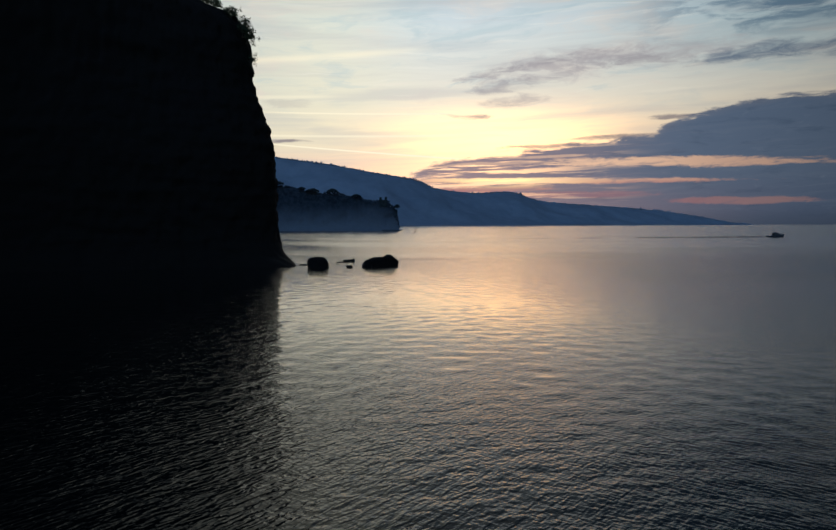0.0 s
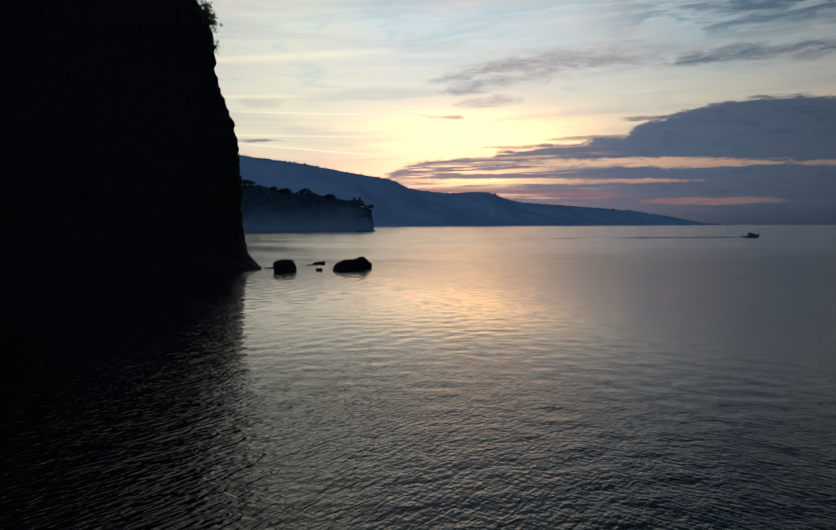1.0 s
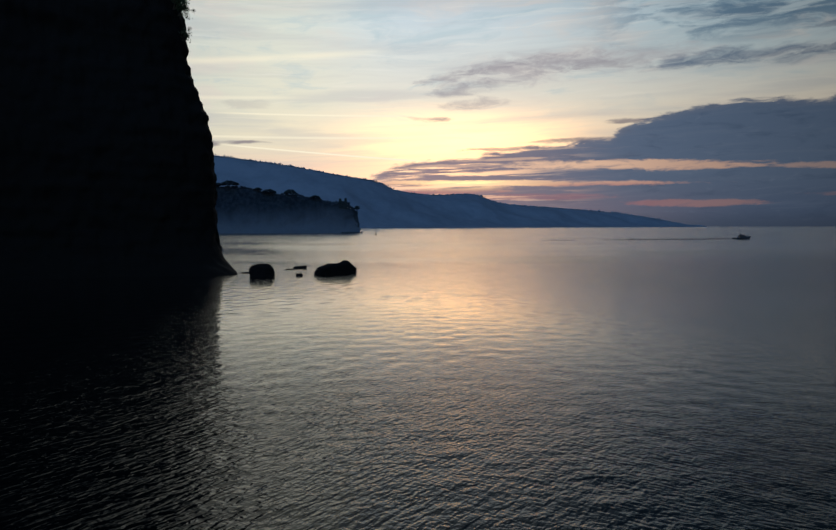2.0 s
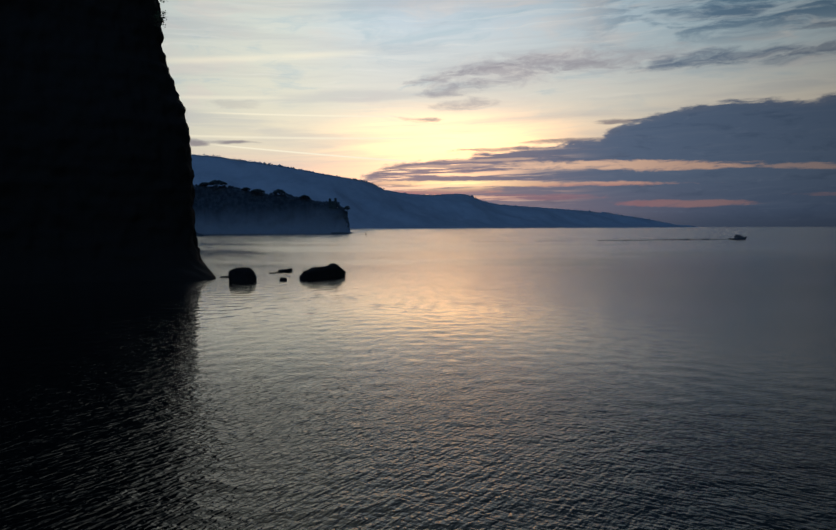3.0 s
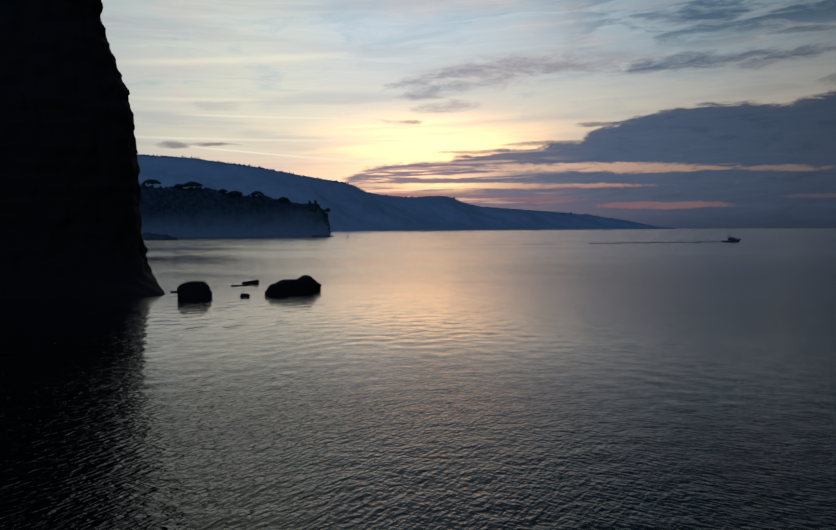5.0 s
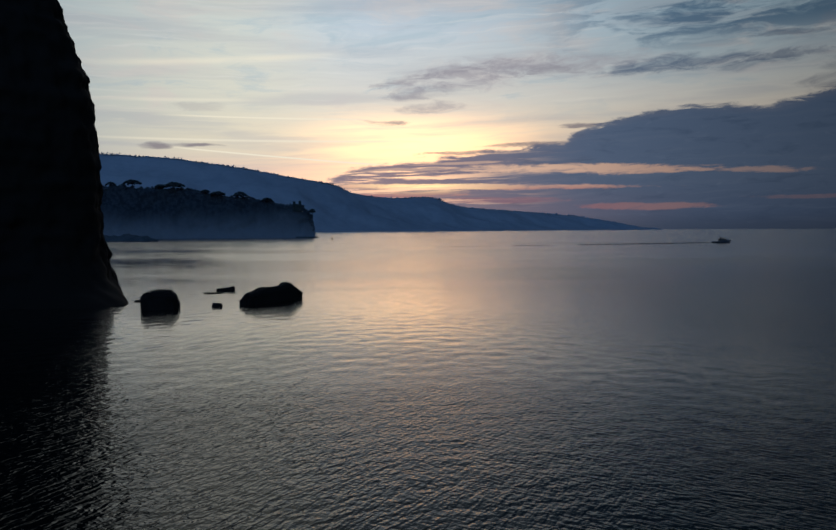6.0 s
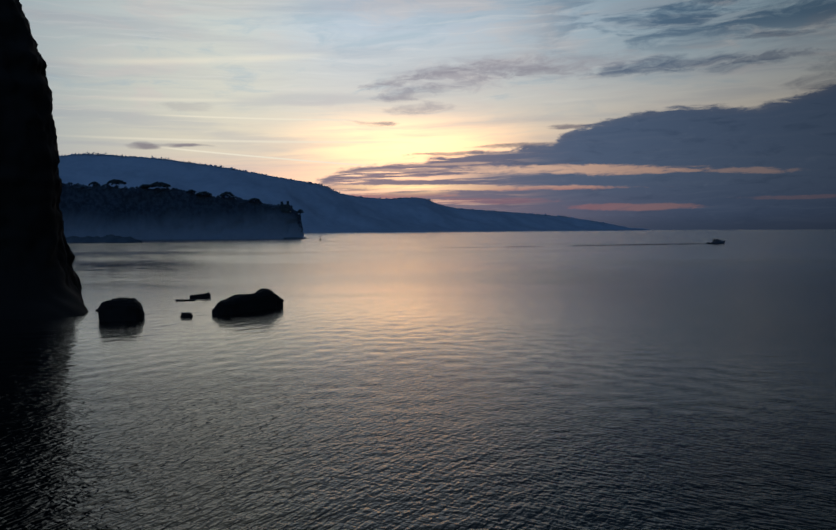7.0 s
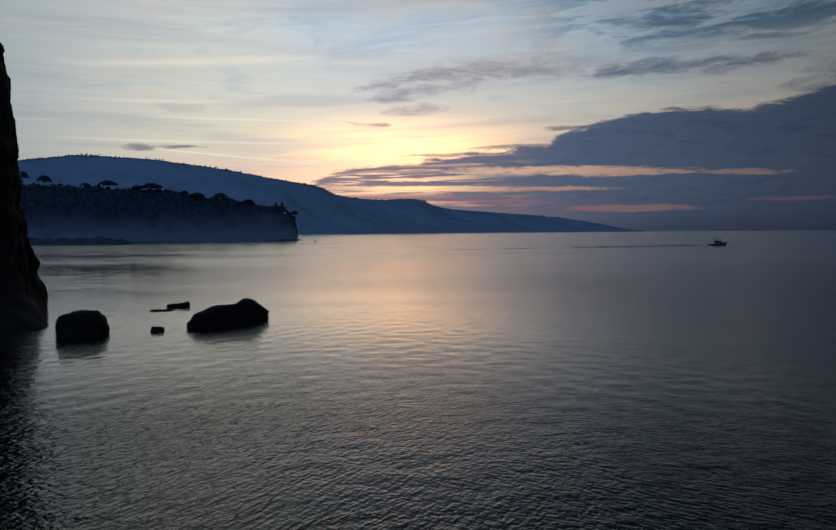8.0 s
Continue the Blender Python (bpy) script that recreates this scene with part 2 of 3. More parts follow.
def material(name):
    """A node material; its tree, its Principled node and the object coordinates."""
    mat = bpy.data.materials.new(name)
    mat.use_nodes = True
    tree = mat.node_tree
    return mat, tree, tree.nodes["Principled BSDF"], tree.nodes.new("ShaderNodeTexCoord").outputs["Object"]


def scaled(tree, vec, sx, sy, sz, rz=0.0):
    n = tree.nodes.new("ShaderNodeMapping")
    n.inputs["Rotation"].default_value = (0, 0, radians(rz))
    n.inputs["Scale"].default_value = (sx, sy, sz)
    tree.links.new(vec, n.inputs[0])
    return n.outputs[0]


def bump_(tree, height, strength, distance, below=None):
    n = tree.nodes.new("ShaderNodeBump")
    put(tree, n.inputs["Strength"], strength)
    n.inputs["Distance"].default_value = distance
    tree.links.new(height, n.inputs["Height"])
    if below is not None:
        tree.links.new(below, n.inputs["Normal"])
    return n.outputs[0]


def surface(name, low, high, scale, rough=0.85, relief=0.3, stretch=(1, 1, 1), metal=0.0, fine=9.0):
    """Two tones by broad stains and fine grain, with relief."""
    mat, tree, bsdf, vec = material(name)
    v = scaled(tree, vec, *stretch)
    broad = noise_(v, scale, 5.0, 0.6, 0.5, tree)
    grain = noise_(v, scale * fine, 4.0, 0.65, 0.0, tree)
    f = m_("ADD", m_("MULTIPLY", broad, 0.7), m_("MULTIPLY", grain, 0.3), tree=tree)
    tree.links.new(mix_(smooth_(f, 0.36, 0.64, tree=tree), low, high, tree=tree), bsdf.inputs["Base Color"])
    tree.links.new(bump_(tree, f, relief, 1.0 / scale), bsdf.inputs["Normal"])
    bsdf.inputs["Roughness"].default_value, bsdf.inputs["Metallic"].default_value = rough, metal
    bsdf.inputs["Specular IOR Level"].default_value = 0.25
    return mat


# cliff's backlit shade is put into a base far darker than tuff
ROCK = surface("shaded_tuff", (0.0019, 0.0015, 0.0011), (0.0056, 0.0044, 0.0033), 0.25, 0.95, 0.6, (1, 1, 2.2))
# wet boulders; their backlit shade is held in this near-black tone too
WET_SHADED_ROCK = surface("wet_shaded_rock", (0.0016, 0.0015, 0.0014), (0.0045, 0.0041, 0.0038), 0.9, 0.9, 0.6)
LEAF = surface("dark_leaf", (0.018, 0.026, 0.012), (0.045, 0.06, 0.025), 1.2, 0.7, 0.1)
BARK = surface("bark", (0.03, 0.022, 0.016), (0.07, 0.05, 0.035), 2.0, 0.9, 0.5, (1, 1, 0.3))
HULL = surface("painted_hull", (0.03, 0.038, 0.055), (0.06, 0.07, 0.09), 0.6, 0.5, 0.05)
CABIN = surface("painted_cabin", (0.04, 0.043, 0.05), (0.07, 0.073, 0.08), 0.8, 0.5, 0.05)
BUOY = surface("buoy_paint", (0.03, 0.03, 0.03), (0.08, 0.03, 0.02), 1.5, 0.6, 0.1)


def land(name, low, high, scale, streak=1.0):
    """Far land: two tones by broad patches and fine mottling in world space, with no gloss."""
    mat, tree, bsdf, vec = material(name)
    vec = tree.nodes.new("ShaderNodeNewGeometry").outputs["Position"]
    broad = noise_(scaled(tree, vec, 1, 1, streak), scale, 6.0, 0.65, 0.4, tree)
    fine = noise_(scaled(tree, vec, 1, 1, streak), scale * 7.0, 4.0, 0.6, 0.0, tree)
    f = m_("ADD", m_("MULTIPLY", broad, 0.75, tree=tree), m_("MULTIPLY", fine, 0.25, tree=tree), tree=tree)
    tree.links.new(mix_(smooth_(f, 0.36, 0.64, tree=tree), low, high, tree=tree), bsdf.inputs["Base Color"])
    tree.links.new(bump_(tree, f, 0.08, 0.6 / scale), bsdf.inputs["Normal"])
    bsdf.inputs["Roughness"].default_value, bsdf.inputs["Specular IOR Level"].default_value = 1.0, 0.0
    return mat


# blue-grey of hill and woods: distance haze put into the base colours
HAZED_HILL = land("far_hill", (0.205, 0.258, 0.325), (0.25, 0.308, 0.385), 0.006, 2.0)
WOODS = land("headland_woods", (0.034, 0.045, 0.060), (0.055, 0.071, 0.091), 0.03)
PINE = land("stone_pine", (0.020, 0.028, 0.032), (0.036, 0.047, 0.052), 0.2)


def hazed_cliff():
    """Tuff foot under hanging woods, with evening haze painted in as pale blue-grey low down; the edge of the woods is
    ragged and runs at some twenty to forty metres.
    """
    mat, tree, bsdf, vec = material("hazed_cliff")
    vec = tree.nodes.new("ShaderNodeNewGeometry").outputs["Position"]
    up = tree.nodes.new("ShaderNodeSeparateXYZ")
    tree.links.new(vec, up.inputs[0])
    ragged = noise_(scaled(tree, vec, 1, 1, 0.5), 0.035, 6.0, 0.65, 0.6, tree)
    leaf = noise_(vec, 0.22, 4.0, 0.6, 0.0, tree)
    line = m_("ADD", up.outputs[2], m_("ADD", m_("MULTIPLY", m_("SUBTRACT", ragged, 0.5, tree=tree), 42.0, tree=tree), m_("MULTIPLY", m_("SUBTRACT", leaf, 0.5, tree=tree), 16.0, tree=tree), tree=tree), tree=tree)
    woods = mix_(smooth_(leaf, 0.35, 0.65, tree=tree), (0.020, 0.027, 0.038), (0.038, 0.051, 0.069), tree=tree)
    # pale bluish foot: haze held in the rock's colour
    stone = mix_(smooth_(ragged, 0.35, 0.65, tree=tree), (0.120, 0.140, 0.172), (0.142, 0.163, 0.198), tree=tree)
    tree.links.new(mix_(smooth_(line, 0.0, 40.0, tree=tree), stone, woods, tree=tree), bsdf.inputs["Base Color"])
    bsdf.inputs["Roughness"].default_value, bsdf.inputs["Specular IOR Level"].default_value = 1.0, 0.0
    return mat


HEADLAND = hazed_cliff()
LOW_ROCK = land("low_rock", (0.045, 0.058, 0.072), (0.075, 0.090, 0.105), 0.1)

# sea: opaque deep water, mirror-like, with fine ripples over the modelled waves
SEA, tree, bsdf, vec = material("sea_water")
bsdf.inputs["IOR"].default_value = 1.333
where = tree.nodes.new("ShaderNodeSeparateXYZ")
tree.links.new(vec, where.inputs[0])
calm = noise_(scaled(tree, vec, 0.006, 0.02, 1), 1.0, 4.0, 0.55, 0.6, tree)
tint = noise_(scaled(tree, vec, 0.02, 0.05, 1), 1.0, 3.0, 0.5, 0.0, tree)
tree.links.new(mix_(tint, (0.0008, 0.0020, 0.0028), (0.0014, 0.0034, 0.0045), tree=tree), bsdf.inputs["Base Color"])
gust = smooth_(calm, 0.40, 0.62, 0.85, 1.15, tree=tree)
# slicks beyond the cliff, drawn out into streaks
slick = noise_(scaled(tree, vec, 0.085, 0.6, 1), 1.0, 6.0, 0.70, 0.2, tree)
patch = noise_(scaled(tree, vec, 0.006, 0.022, 1), 1.0, 3.0, 0.6, 0.3, tree)
edge = m_("ADD", where.outputs[0], m_("MULTIPLY", m_("SUBTRACT", where.outputs[1], 82.0, tree=tree), 0.2, tree=tree), tree=tree)
lee = m_("MULTIPLY", smooth_(edge, 15.0, -10.0, tree=tree), m_("MULTIPLY", smooth_(where.outputs[1], 195.0, 235.0, tree=tree), smooth_(where.outputs[1], 600.0, 460.0, tree=tree), tree=tree), tree=tree)
slick = m_("MULTIPLY", lee, smooth_(m_("ADD", slick, m_("MULTIPLY", patch, 0.35, tree=tree), tree=tree), 0.62, 0.72, tree=tree), tree=tree)
# a calmer lane off to the east
lane = smooth_(m_("SUBTRACT", where.outputs[0], m_("MULTIPLY", where.outputs[1], 0.10, tree=tree), tree=tree), -12.0, 36.0, tree=tree)
# waves too far off to be told apart scatter the light as a rough surface does; slicks stay smooth
spread = m_("ADD", 0.045, m_("MULTIPLY", smooth_(where.outputs[1], 70.0, 300.0, tree=tree), m_("SUBTRACT", 0.175, m_("MULTIPLY", slick, 0.15, tree=tree), tree=tree), tree=tree), tree=tree)
spread = m_("ADD", spread, m_("MULTIPLY", m_("MULTIPLY", lane, smooth_(where.outputs[1], 150.0, 320.0, 1.0, 0.0, tree=tree), tree=tree), 0.07, tree=tree), tree=tree)
tree.links.new(m_("MULTIPLY", spread, gust, tree=tree), bsdf.inputs["Roughness"])
# ripples: two crossing wind trains, a longer one abeam and a fine chop
train_a = noise_(scaled(tree, scaled(tree, vec, 1, 1, 1, -52), 1.25, 3.4, 1), 1.0, 1.5, 0.5, 0.35, tree)
train_b = noise_(scaled(tree, scaled(tree, vec, 1, 1, 1, 38), 1.5, 4.1, 1), 1.0, 1.5, 0.5, 0.35, tree)
train_c = noise_(scaled(tree, scaled(tree, vec, 1, 1, 1, -6), 0.5, 1.25, 1), 1.0, 1.5, 0.5, 0.3, tree)
chop = noise_(scaled(tree, vec, 1, 1, 1, -20), 6.5, 1.5, 0.5, 0.2, tree)
bent = smooth_(where.outputs[0], -8.0, 26.0, tree=tree)
ripple = m_("ADD", m_("ADD", m_("MULTIPLY", train_a, m_("SUBTRACT", 2.1, m_("MULTIPLY", bent, 1.65, tree=tree), tree=tree), tree=tree), m_("MULTIPLY", train_b, m_("ADD", 0.7, m_("MULTIPLY", bent, 0.85, tree=tree), tree=tree), tree=tree), tree=tree), m_("ADD", m_("MULTIPLY", train_c, m_("SUBTRACT", 1.6, m_("MULTIPLY", bent, 0.75, tree=tree), tree=tree), tree=tree), m_("MULTIPLY", chop, 0.32, tree=tree), tree=tree), tree=tree)
strength = m_("MULTIPLY", smooth_(where.outputs[1], 130.0, 330.0, 1.0, 0.12, tree=tree), m_("SUBTRACT", 1.0, m_("ADD", m_("MULTIPLY", slick, 0.5, tree=tree), m_("MULTIPLY", lane, 0.45, tree=tree), tree=tree), tree=tree), tree=tree)
tree.links.new(bump_(tree, ripple, m_("MULTIPLY", strength, gust, tree=tree), 0.037), bsdf.inputs["Normal"])
# added gloss coat that brightens the sea where the eye skims it, thinned in the lane
facing = tree.nodes.new("ShaderNodeLayerWeight")
facing.inputs[0].default_value = 0.5
skim_boost = m_("SUBTRACT", 1.0, m_("MULTIPLY", m_("MULTIPLY", lane, smooth_(where.outputs[1], 160.0, 340.0, 1.0, 0.3, tree=tree), tree=tree), 0.9, tree=tree), tree=tree)
tree.links.new(m_("MULTIPLY", skim_boost, smooth_(facing.outputs["Facing"], 0.73, 0.92, tree=tree), tree=tree), bsdf.inputs["Coat Weight"])
bsdf.inputs["Coat IOR"].default_value = 1.5
tree.links.new(bsdf.inputs["Roughness"].links[0].from_socket, bsdf.inputs["Coat Roughness"])

# ---- building helpers ----


def mesh_object(name, verts, faces, mat, smooth=True):
    me = bpy.data.meshes.new(name)
    me.from_pydata([tuple(map(float, v)) for v in verts], [], faces)
    me.materials.append(mat)
    if smooth:
        me.shade_smooth()
    return new(name, me)


def grid_faces(rows, cols):
    return [(r * cols + c, r * cols + c + 1, (r + 1) * cols + c + 1, (r + 1) * cols + c) for r in range(rows - 1) for c in range(cols - 1)]


def part(name, bm, mat, parent=None, label="", smooth=False):
    """Links a bmesh as one mesh object, under a thing or a part if one is given."""
    me = bpy.data.meshes.new(name)
    bm.to_mesh(me)
    bm.free()
    me.materials.append(mat)
    if smooth:
        me.shade_smooth()
    ob = new(name, me)
    ob.parent = parent
    return tagged(ob, label)


def empty(name, x, y, z, rz=0.0):
    ob = new(name)
    ob.matrix_basis = pose(x, y, z, 0, 0, rz)
    return ob


def box(bm, x0, x1, y0, y1, z0, z1, bevel=0.0):
    made = bmesh.ops.create_cube(bm, size=1.0, matrix=Matrix.Translation(((x0 + x1) / 2, (y0 + y1) / 2, (z0 + z1) / 2)) @ Matrix.Diagonal((x1 - x0, y1 - y0, z1 - z0, 1)))
    if bevel:
        edges = {e for v in made["verts"] for e in v.link_edges}
        bmesh.ops.bevel(bm, geom=list(edges), offset=bevel, segments=2, affect="EDGES", profile=0.5)


def tube(bm, points, radii, sides=6):
    """A tapered tube along points."""
    rings = []
    pts = [Vector(p) for p in points]
    for i, p in enumerate(pts):
        d = (pts[min(i + 1, len(pts) - 1)] - pts[max(i - 1, 0)]).normalized()
        q = d.to_track_quat("Z", "Y")
        rings.append([bm.verts.new(p + q @ Vector((radii[i] * math.cos(a), radii[i] * math.sin(a), 0))) for a in (2 * math.pi * k / sides for k in range(sides))])
    for a, b in zip(rings, rings[1:]):
        for k in range(sides):
            bm.faces.new((a[k], a[(k + 1) % sides], b[(k + 1) % sides], b[k]))
    bm.faces.new(rings[0][::-1])
    bm.faces.new(rings[-1])


def spline(points, n):
    """n points evenly spread along a Catmull-Rom curve."""
    p = np.array(points, float)
    p = np.vstack([2 * p[0] - p[1], p, 2 * p[-1] - p[-2]])
    out = []
    for i in range(1, len(p) - 2):
        t = np.linspace(0, 1, 40, endpoint=False)[:, None]
        a, b, c, d = p[i - 1], p[i], p[i + 1], p[i + 2]
        out.append(0.5 * (2 * b + (c - a) * t + (2 * a - 5 * b + 4 * c - d) * t ** 2 + (3 * b - a - 3 * c + d) * t ** 3))
    out = np.vstack(out + [p[-2:-1]])
    s = np.concatenate([[0], np.cumsum(np.linalg.norm(np.diff(out, axis=0), axis=1))])
    want = np.linspace(0, s[-1], n)
    return np.stack([np.interp(want, s, out[:, k]) for k in range(out.shape[1])], axis=1)


def rough(x, y, z, scale, octaves=4, lac=2.1):
    return noise.fractal((x * scale, y * scale, z * scale), 0.9, lac, octaves)


# ---- the sea: one sheet to the horizon ----


def axis(lo, hi, step, reach_lo, reach_hi, grow=1.07):
    """Even steps between lo and hi, then ever wider ones out to the reaches."""
    mid = list(np.arange(lo, hi + step / 2, step))
    up, s = [mid[-1]], step
    while up[-1] < reach_hi:
        s *= grow
        up.append(up[-1] + s)
    down, s = [mid[0]], step
    while down[-1] > reach_lo:
        s *= grow
        down.append(down[-1] - s)
    return np.array(down[:0:-1] + mid + up[1:])


xs, ys = axis(-62.0, 62.0, 0.30, -6500, 6500), axis(22.0, 190.0, 0.30, -1500, 6500)
X, Y = np.meshgrid(xs, ys)
step = np.maximum(np.gradient(xs)[None, :], np.gradient(ys)[:, None])
Z = np.zeros_like(X)
rng = np.random.default_rng(7)
for k in range(64):
    length = 0.9 * (3.8 / 0.9) ** (k / 63)
    turn = radians((150, 92, 40)[k % 3] + rng.normal(0, 24))
    steep = 0.0054
    kx, ky = 2 * math.pi / length * math.cos(turn), 2 * math.pi / length * math.sin(turn)
    phase = kx * X + ky * Y + rng.uniform(0, 6.28) + 0.9 * np.sin(X * 0.045 * rng.uniform(0.5, 1.5) + Y * 0.06 * rng.uniform(0.5, 1.5) + k)
    wave = np.sin(phase)
    share = ((1.5, 0.5), (1.0, 1.0), (0.5, 1.5))[k % 3]  # the trains bend round the point
    Z += steep * length / (2 * math.pi) * (wave + 0.25 * wave * wave) * np.clip(1.5 - step * 3.2 / length, 0, 1) * np.interp(X, [-10, 26], share)
# the water lies calmer in places, as in light air
calmness = 0.85 + 0.25 * np.sin(X * 0.031 + 1.3 * np.sin(Y * 0.021)) * np.sin(Y * 0.047 + 0.9 * np.sin(X * 0.027))
Z *= calmness * np.interp(Y, [60, 130, 230], [1.0, 0.8, 0.5]) * np.interp(X - 0.1 * Y, [-6, 40], [1.0, 0.75])
# and lies smooth behind the cliff
Z *= 1 - 0.7 * np.interp(Y, [185, 215], [0, 1]) * np.interp(X, [-60, -25], [1, 0])
me = bpy.data.meshes.new("water")
n_r, n_c = X.shape
co = np.stack([X, Y, Z], axis=-1).reshape(-1, 3).astype(np.float32)
idx = np.arange(n_r * n_c, dtype=np.int32).reshape(n_r, n_c)
quads = np.stack([idx[:-1, :-1], idx[:-1, 1:], idx[1:, 1:], idx[1:, :-1]], axis=-1).reshape(-1)
me.vertices.add(len(co))
me.vertices.foreach_set("co", co.ravel())
me.loops.add(len(quads))
me.loops.foreach_set("vertex_index", quads)
me.polygons.add(len(quads) // 4)
me.polygons.foreach_set("loop_start", np.arange(0, len(quads), 4, dtype=np.int32))
me.update(calc_edges=True)
me.materials.append(SEA)
me.shade_smooth()
tagged(new("water", me), "calm grey evening sea with small wind ripples", "sea", kind="structure")

# ---- the cliff ----
WALL = [(-165, -140), (-150, -60), (-138, 20), (-126, 80), (-112, 122), (-94, 150), (-70, 165), (-49, 171), (-40.5, 176), (-37.9, 181.5), (-42.5, 191), (-64, 221), (-100, 275), (-170, 345), (-300, 400)]
SPINE = [(-290, -150), (-270, 40), (-230, 150), (-150, 225), (-78, 205)]
# how far the face leans in, over its height; below 12 m it spreads into a foot
LEAN_Z = (-3, 0, 1.5, 4, 8, 13, 20, 26, 31, 37, 43, 46.8, 48.6, 51.5, 56, 61.5, 64.5)
LEAN_IN = (-7.0, -4.6, -3.9, -2.3, -1.1, -0.9, -0.7, -0.4, 0.4, 2.8, 5.1, 6.8, 7.2, 6.8, 7.6, 8.8, 12.0)


def cliff():
    line = spline(WALL, 900)
    # more steps along the nose
    s = np.linspace(0, 1, 900)
    dens = 0.25 + np.exp(-((s - np.argmin(np.hypot(line[:, 0] + 37, line[:, 1] - 178)) / 900) / 0.11) ** 2) * 2.2
    acc = np.concatenate([[0], np.cumsum(dens[:-1])])
    pick = np.interp(np.linspace(0, acc[-1], 460), acc, np.arange(900))
    line = np.stack([np.interp(pick, np.arange(900), line[:, k]) for k in range(2)], axis=1)
    tang = np.gradient(line, axis=0)
    tang /= np.linalg.norm(tang, axis=1)[:, None]
    inner = spline(SPINE, 160)
    to = inner[np.argmin(np.linalg.norm(inner[None] - line[:, None], axis=2), axis=1)]
    inward = (to - line) / np.linalg.norm(to - line, axis=1)[:, None]
    zs = np.concatenate([np.linspace(-3, 64.5, 120)])
    verts = []
    for z in zs:
        lean = np.interp(z, LEAN_Z, LEAN_IN)
        for (x, y), (nx, ny) in zip(line, inward):
            big = 1.5 * rough(x, y, z * 0.5, 0.035, 3)
            ledge = 0.5 * rough(x * 0.3, y * 0.3, z * 2.4, 0.22, 3)
            crack = 0.55 * abs(rough(x, y, z * 0.18, 0.17, 3))
            small = 0.78 * rough(x, y, z, 0.36, 5)
            near = math.exp(-((x + 40.5) ** 2 + (y - 175.5) ** 2) / 26.0)
            lean_here = lean * 1.0 - near * float(np.interp(z, (-1, 0.6, 2, 5, 9), (8.5, 6.2, 3.0, 0.9, 0.0)))
            behind = math.exp(-((x + 48) ** 2 + (y - 200) ** 2) / 80.0)  # a low buttress behind the point
            lean_here -= behind * float(np.interp(z, (-1, 1, 3, 7, 14, 22), (3.4, 4.2, 5.1, 5.7, 4.0, 0.0)))
            d = lean_here + (big * 0.6 + ledge + crack + small) * np.interp(z, (-1, 6), (0.55, 1.0))
            verts.append((x + nx * d, y + ny * d, z + 0.25 * rough(x + 40, y, z, 0.4, 2) + 0.3 * max(0.0, min(40.0, -x - 40)) * max(0.0, z / 64.5) ** 4))
    # the plateau above
    for part_way, up in ((0.06, 64.8), (0.13, 65.4), (0.25, 66.2), (0.4, 67.5), (0.6, 69.5), (0.8, 71.0), (1.0, 72.0)):
        for (x, y), (nx, ny), (tx, ty) in zip(line, inward, to):
            x0, y0 = x + nx * 12.3, y + ny * 12.3
            px, py = x0 + (tx - x0) * part_way, y0 + (ty - y0) * part_way
            verts.append((px, py, up + 0.5 * rough(px, py, 0, 0.12, 3) + 0.3 * max(0.0, min(40.0, -x - 40)) + 0.03 * max(0.0, -px - 60) * part_way))
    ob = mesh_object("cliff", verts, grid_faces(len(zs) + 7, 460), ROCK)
    return tagged(ob, "tall tuff sea cliff, dark against the afterglow, rising from the water", "cliff", kind="structure")


cliff()

# ---- the rocks in the water ----


def boulder(name, x, y, long, deep, high, rz, seed, label, crest=None, blocky=0.55, rough_by=0.14, level=5):
    """A weathered boulder that sits in the water; crest shapes its outline along its length."""
    bm = bmesh.new()
    bmesh.ops.create_icosphere(bm, subdivisions=level, radius=1.0)
    for v in bm.verts:
        c = v.co.normalized()
        p = Vector((math.copysign(abs(c.x) ** blocky, c.x), math.copysign(abs(c.y) ** blocky, c.y), math.copysign(abs(c.z) ** (blocky * 0.62), c.z)))
        k = 1.0 + rough_by * noise.fractal(c * 1.7 + Vector((seed, 0, 0)), 0.9, 2.1, 3) + 0.13 * noise.fractal(p * 2.6 + Vector((0, seed, 0)), 0.7, 2.1, 5) + 0.05 * noise.fractal(p * 8.0 + Vector((seed, seed, 0)), 0.8, 2.1, 3)
        p *= k
        if p.z > 0:
            top = high
            if crest:
                top = float(np.interp(p.x, [a for a, _ in crest], [b for _, b in crest]))
            z = p.z * top
        else:
            z = p.z * 1.2
        v.co = Vector((p.x * long / 2, p.y * deep / 2, z))
    ob = part(name, bm, WET_SHADED_ROCK, smooth=True)
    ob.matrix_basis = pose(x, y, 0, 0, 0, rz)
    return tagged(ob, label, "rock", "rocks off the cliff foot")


boulder("boulder", -24.8, 165.9, 5.0, 3.5, 2.5, 4, 3.1, "squarish dark boulder standing in the water", [(-1, 2.0), (-0.75, 2.35), (0.1, 2.5), (0.55, 2.3), (0.8, 1.9), (1, 1.3)], 0.42, 0.09)
boulder("boulder", -10.2, 172.8, 11.2, 2.3, 3.0, 50, 8.4, "long dark boulder with a pointed crest in the water",
        [(-1, 1.45), (-0.85, 1.7), (-0.45, 2.05), (-0.25, 2.25), (-0.05, 2.0), (0.2, 2.1), (0.5, 2.62), (0.62, 2.55), (0.8, 1.9), (1, 1.1)], 0.45, 0.10)
boulder("boulder", -17.4, 167.3, 1.45, 1.2, 0.52, 10, 5.2, "small dark rock just above the water", None, 0.7, 0.25, 3)
